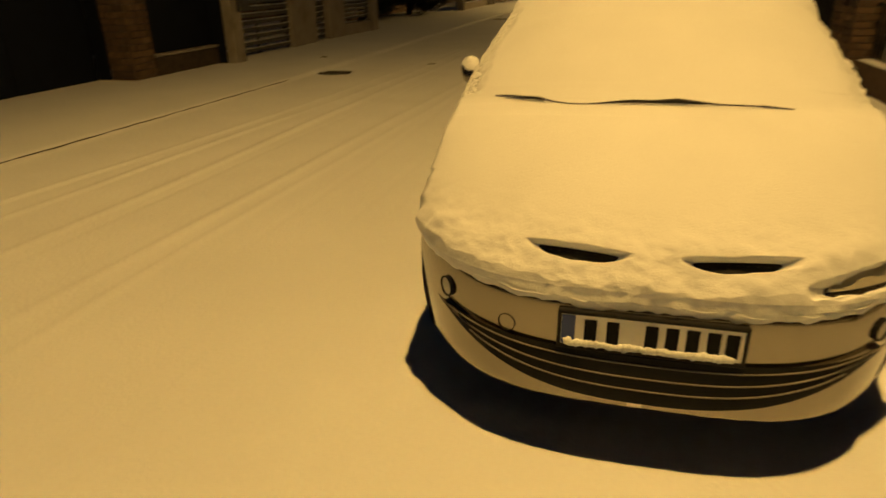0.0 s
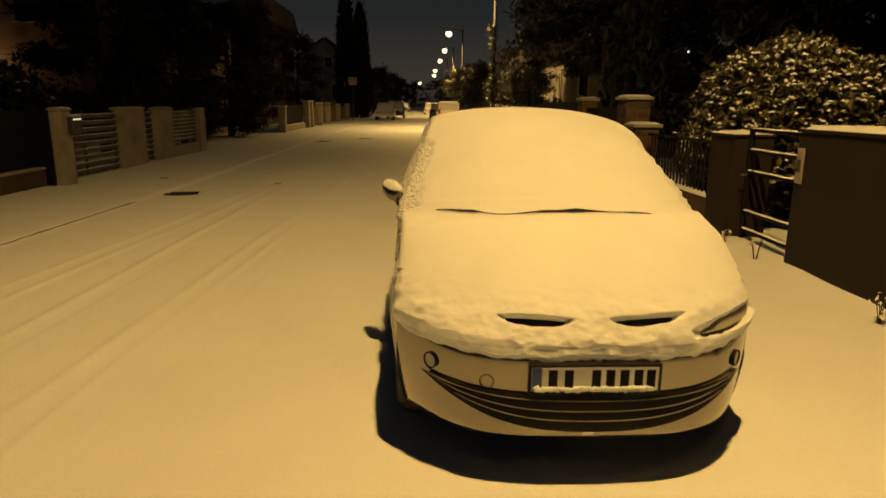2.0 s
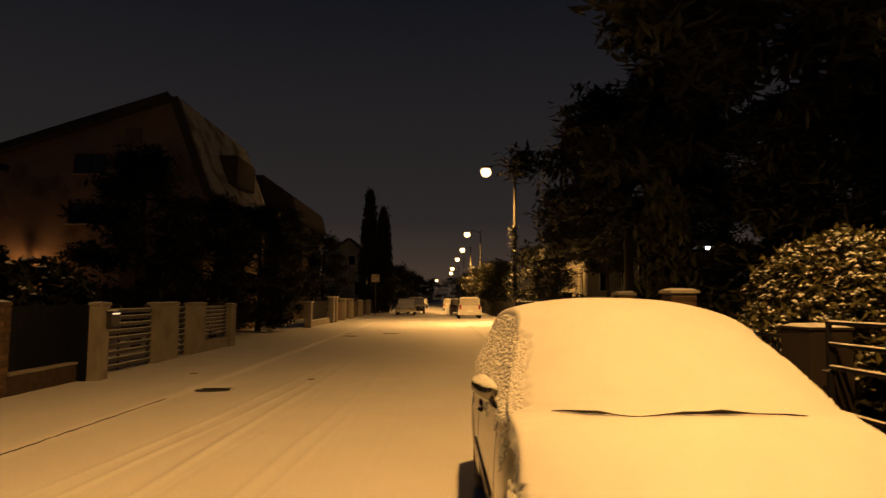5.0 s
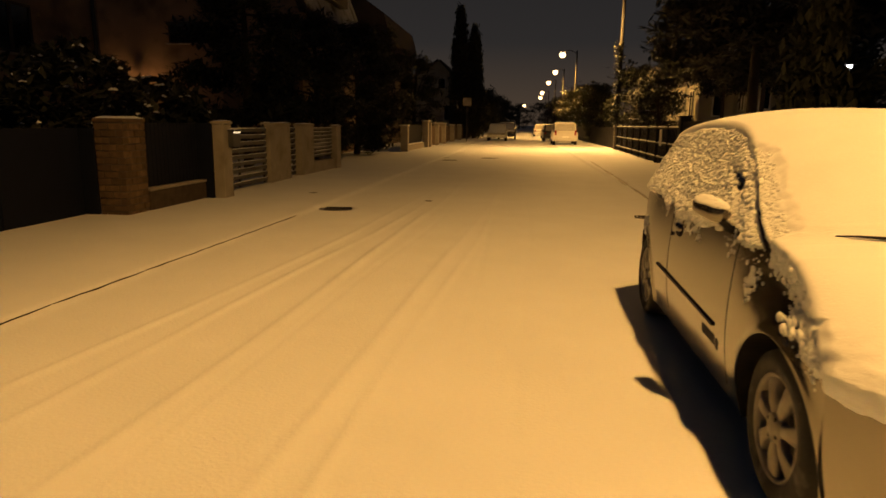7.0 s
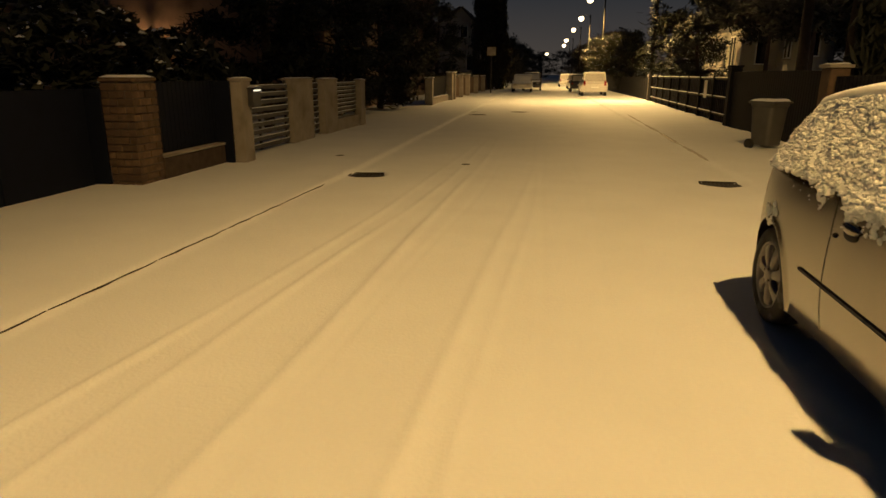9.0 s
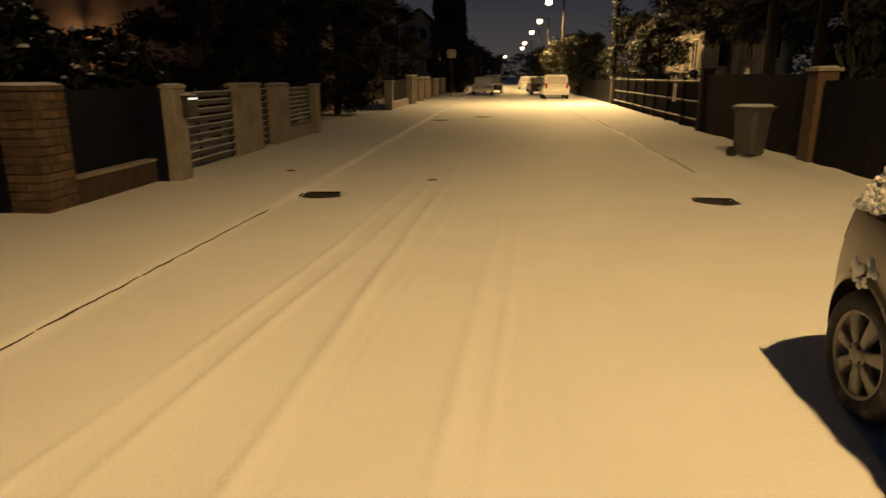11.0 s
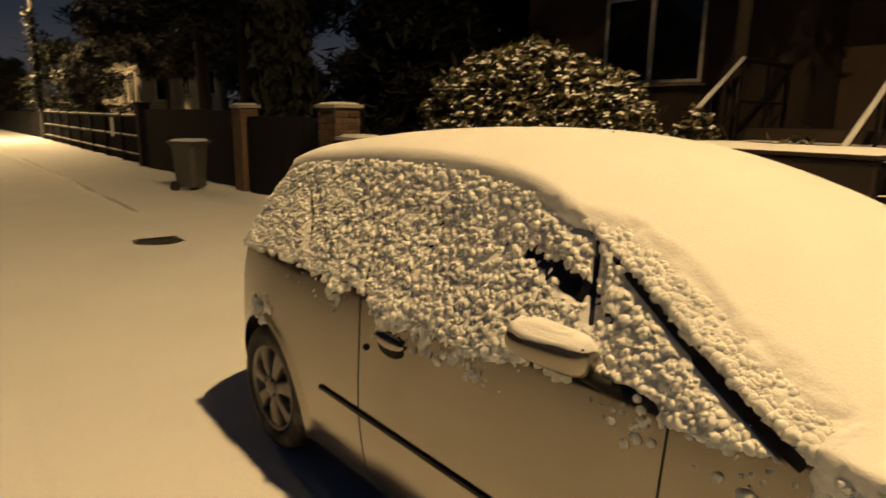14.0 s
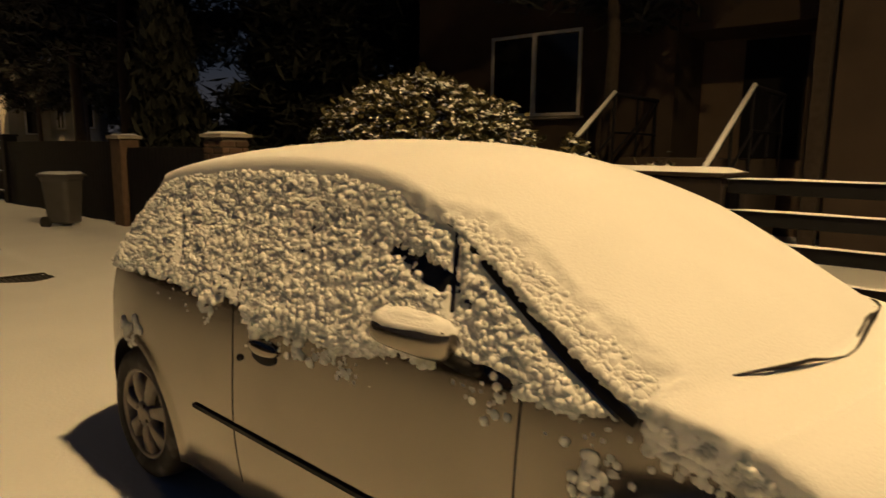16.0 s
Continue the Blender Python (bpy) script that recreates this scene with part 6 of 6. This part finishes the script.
# ---- parked cars further down the street ----
def distant_car(x, y, turn, length, width, height, paint, label, van=False):
    """A parked car: lower body, cabin, glass, wheels, lamps and bumpers; its snow lies apart."""
    t = thing("parked_car", label, "car", (x, y, 0.0), turn, "parked cars down the street")
    hw, hood = width / 2, 0.58 * height
    low = [(0.0, 0.30), (0.02, hood * 0.72), (0.10 * length, hood * 0.92), (0.26 * length, hood), (0.96 * length, hood * 1.02), (length, hood * 0.9), (length, 0.30)]

    def loft(profile, wide, narrow_top=1.0):
        bm = bmesh.new()
        rings = []
        for sx, k in ((-1, 0.90), (-1, 1.0), (1, 1.0), (1, 0.90)):
            ring = []
            for py, pz in profile:
                w = wide * (k if sx * k in (0.90, -0.90) else 1.0)
                ring.append(bm.verts.new((sx * w * (1 if narrow_top == 1 else 1), py + (0.04 * length if k < 1 and py < 0.1 else 0), pz - (0.05 if k == 1.0 and pz > 0.4 else 0))))
            rings.append(ring)
        order = [rings[1], rings[0], rings[3], rings[2]]
        n = len(profile)
        for r0, r1 in zip(order, order[1:]):
            for k in range(n):
                bm.faces.new((r0[k], r0[(k + 1) % n], r1[(k + 1) % n], r1[k]))
        bm.faces.new(order[0])
        bm.faces.new(order[-1][::-1])
        bmesh.ops.recalc_face_normals(bm, faces=bm.faces[:])
        return bm

    part("body", loft(low, hw), paint, t)
    c0, c1 = (0.22, 0.98) if van else (0.28, 0.94)
    cabin = [(c0 * length, hood - 0.02), ((c0 + 0.17) * length, height - 0.03), ((c0 + 0.30) * length, height), ((c1 - 0.12) * length, height - 0.02), (c1 * length, hood)]
    part("cabin", loft(cabin, hw * 0.86), paint, t)
    # glass on screen, rear and sides
    for a, b in ((0, 1), (4, 3)):
        (ya, za), (yb, zb) = cabin[a], cabin[b]
        s = -1 if a == 0 else 1
        rows = [[(u * hw * (0.72 if q > 0.5 else 0.78), ya + (yb - ya) * q + s * 0.015, za + (zb - za) * q + 0.012) for u in (-1, -0.5, 0, 0.5, 1)] for q in (0.12, 0.5, 0.88)]
        part("rear_window" if a else "windscreen", sheet(rows), SLUSH if a else CRUST, t, "glass frosted over with snow")
    for s in (-1, 1):
        rows = [[(s * (hw * 0.86 + 0.006), length * f, z) for f in (c0 + 0.10 + 0.06 * q, 0.5, c1 - 0.06 - 0.05 * q)] for q, z in ((0, hood + 0.03), (1, height - 0.12))]
        part("side_window", sheet(rows), GLASS, t)
        part("door_mirror", box(s * hw * 0.93 - 0.06, length * (c0 + 0.06), hood, s * hw * 0.93 + 0.06, length * (c0 + 0.06) + 0.08, hood + 0.12, 0.02), paint, t)
        for f in (0.17, 0.81):
            part("wheel", lathe_x([(-0.09, 0.0001), (-0.095, 0.2), (-0.09, 0.30), (0.09, 0.30), (0.09, 0.0001)], (s * (hw - 0.10), length * f, 0.30), 22), RUBBER, t)
        part("headlamp", box(s * hw * 0.62 - 0.14, -0.012, hood * 0.66, s * hw * 0.62 + 0.14, 0.06, hood * 0.80, 0.015), LENS, t)
        part("tail_lamp", box(s * hw * 0.80 - 0.07, length - 0.04, hood * 0.78, s * hw * 0.80 + 0.07, length + 0.012, hood * 1.15 if van else hood * 0.95, 0.015), RED_LENS, t)
    part("bumper", box(-hw * 0.92, -0.05, 0.30, hw * 0.92, 0.10, 0.52, 0.03), paint, t)
    part("bumper", box(-hw * 0.92, length - 0.1, 0.30, hw * 0.92, length + 0.05, 0.52, 0.03), paint, t)
    part("number_plate", box(-0.26, length + 0.05, 0.55, 0.26, length + 0.065, 0.66), PLATE, t)
    top = [[(u * hw * 0.80, length * f, height + (0.05 if abs(u) < 0.9 and 0 < q < 4 else -0.01) - (0.02 if q == 0 else 0)) for u in (-1, -0.85, 0, 0.85, 1)] for q, f in enumerate((c0 + 0.17, c0 + 0.2, 0.6, c1 - 0.15, c1 - 0.12))]
    sn = link("car_snow", sheet(top), SNOW, smooth=True)
    sn.matrix_basis = pose(x, y, 0, 0, 0, turn)
    tagged(sn, "snow on a parked car's roof", "snow", kind="stuff")
    hoodp = [[(u * hw * 0.86, length * f, hood * g + 0.05) for u in (-1, -0.5, 0, 0.5, 1)] for f, g in ((0.04, 0.78), (0.10, 0.92), (0.26, 1.0), (c0 + 0.02, 1.0))]
    sn = link("car_snow", sheet(hoodp), SNOW, smooth=True)
    sn.matrix_basis = pose(x, y, 0, 0, 0, turn)
    tagged(sn, "snow on a parked car's hood", "snow", kind="stuff")
    return t


distant_car(1.38, 50.2, 180, 4.3, 1.76, 1.60, CAR_WHITE, "silver people carrier parked with its tail to the lamp", True)
distant_car(-3.95, 55.5, 0, 4.2, 1.74, 1.46, CAR_WHITE, "pale saloon car under snow parked facing down the street")
distant_car(-3.2, 61.0, 0, 4.4, 1.8, 1.62, CAR_DARK, "dark estate car with a snowy roof", True)
distant_car(1.0, 60.5, 180, 4.2, 1.74, 1.46, CAR_DARK, "dark car parked beyond the people carrier")
distant_car(1.2, 72.0, 180, 4.2, 1.74, 1.5, CAR_WHITE, "snow-covered car parked along the kerb")
distant_car(0.6, 84.0, 180, 4.2, 1.74, 1.5, CAR_WHITE, "snow-covered car further along the kerb")
distant_car(-3.4, 98.0, 0, 4.2, 1.74, 1.5, CAR_WHITE, "small distant snow-covered car")
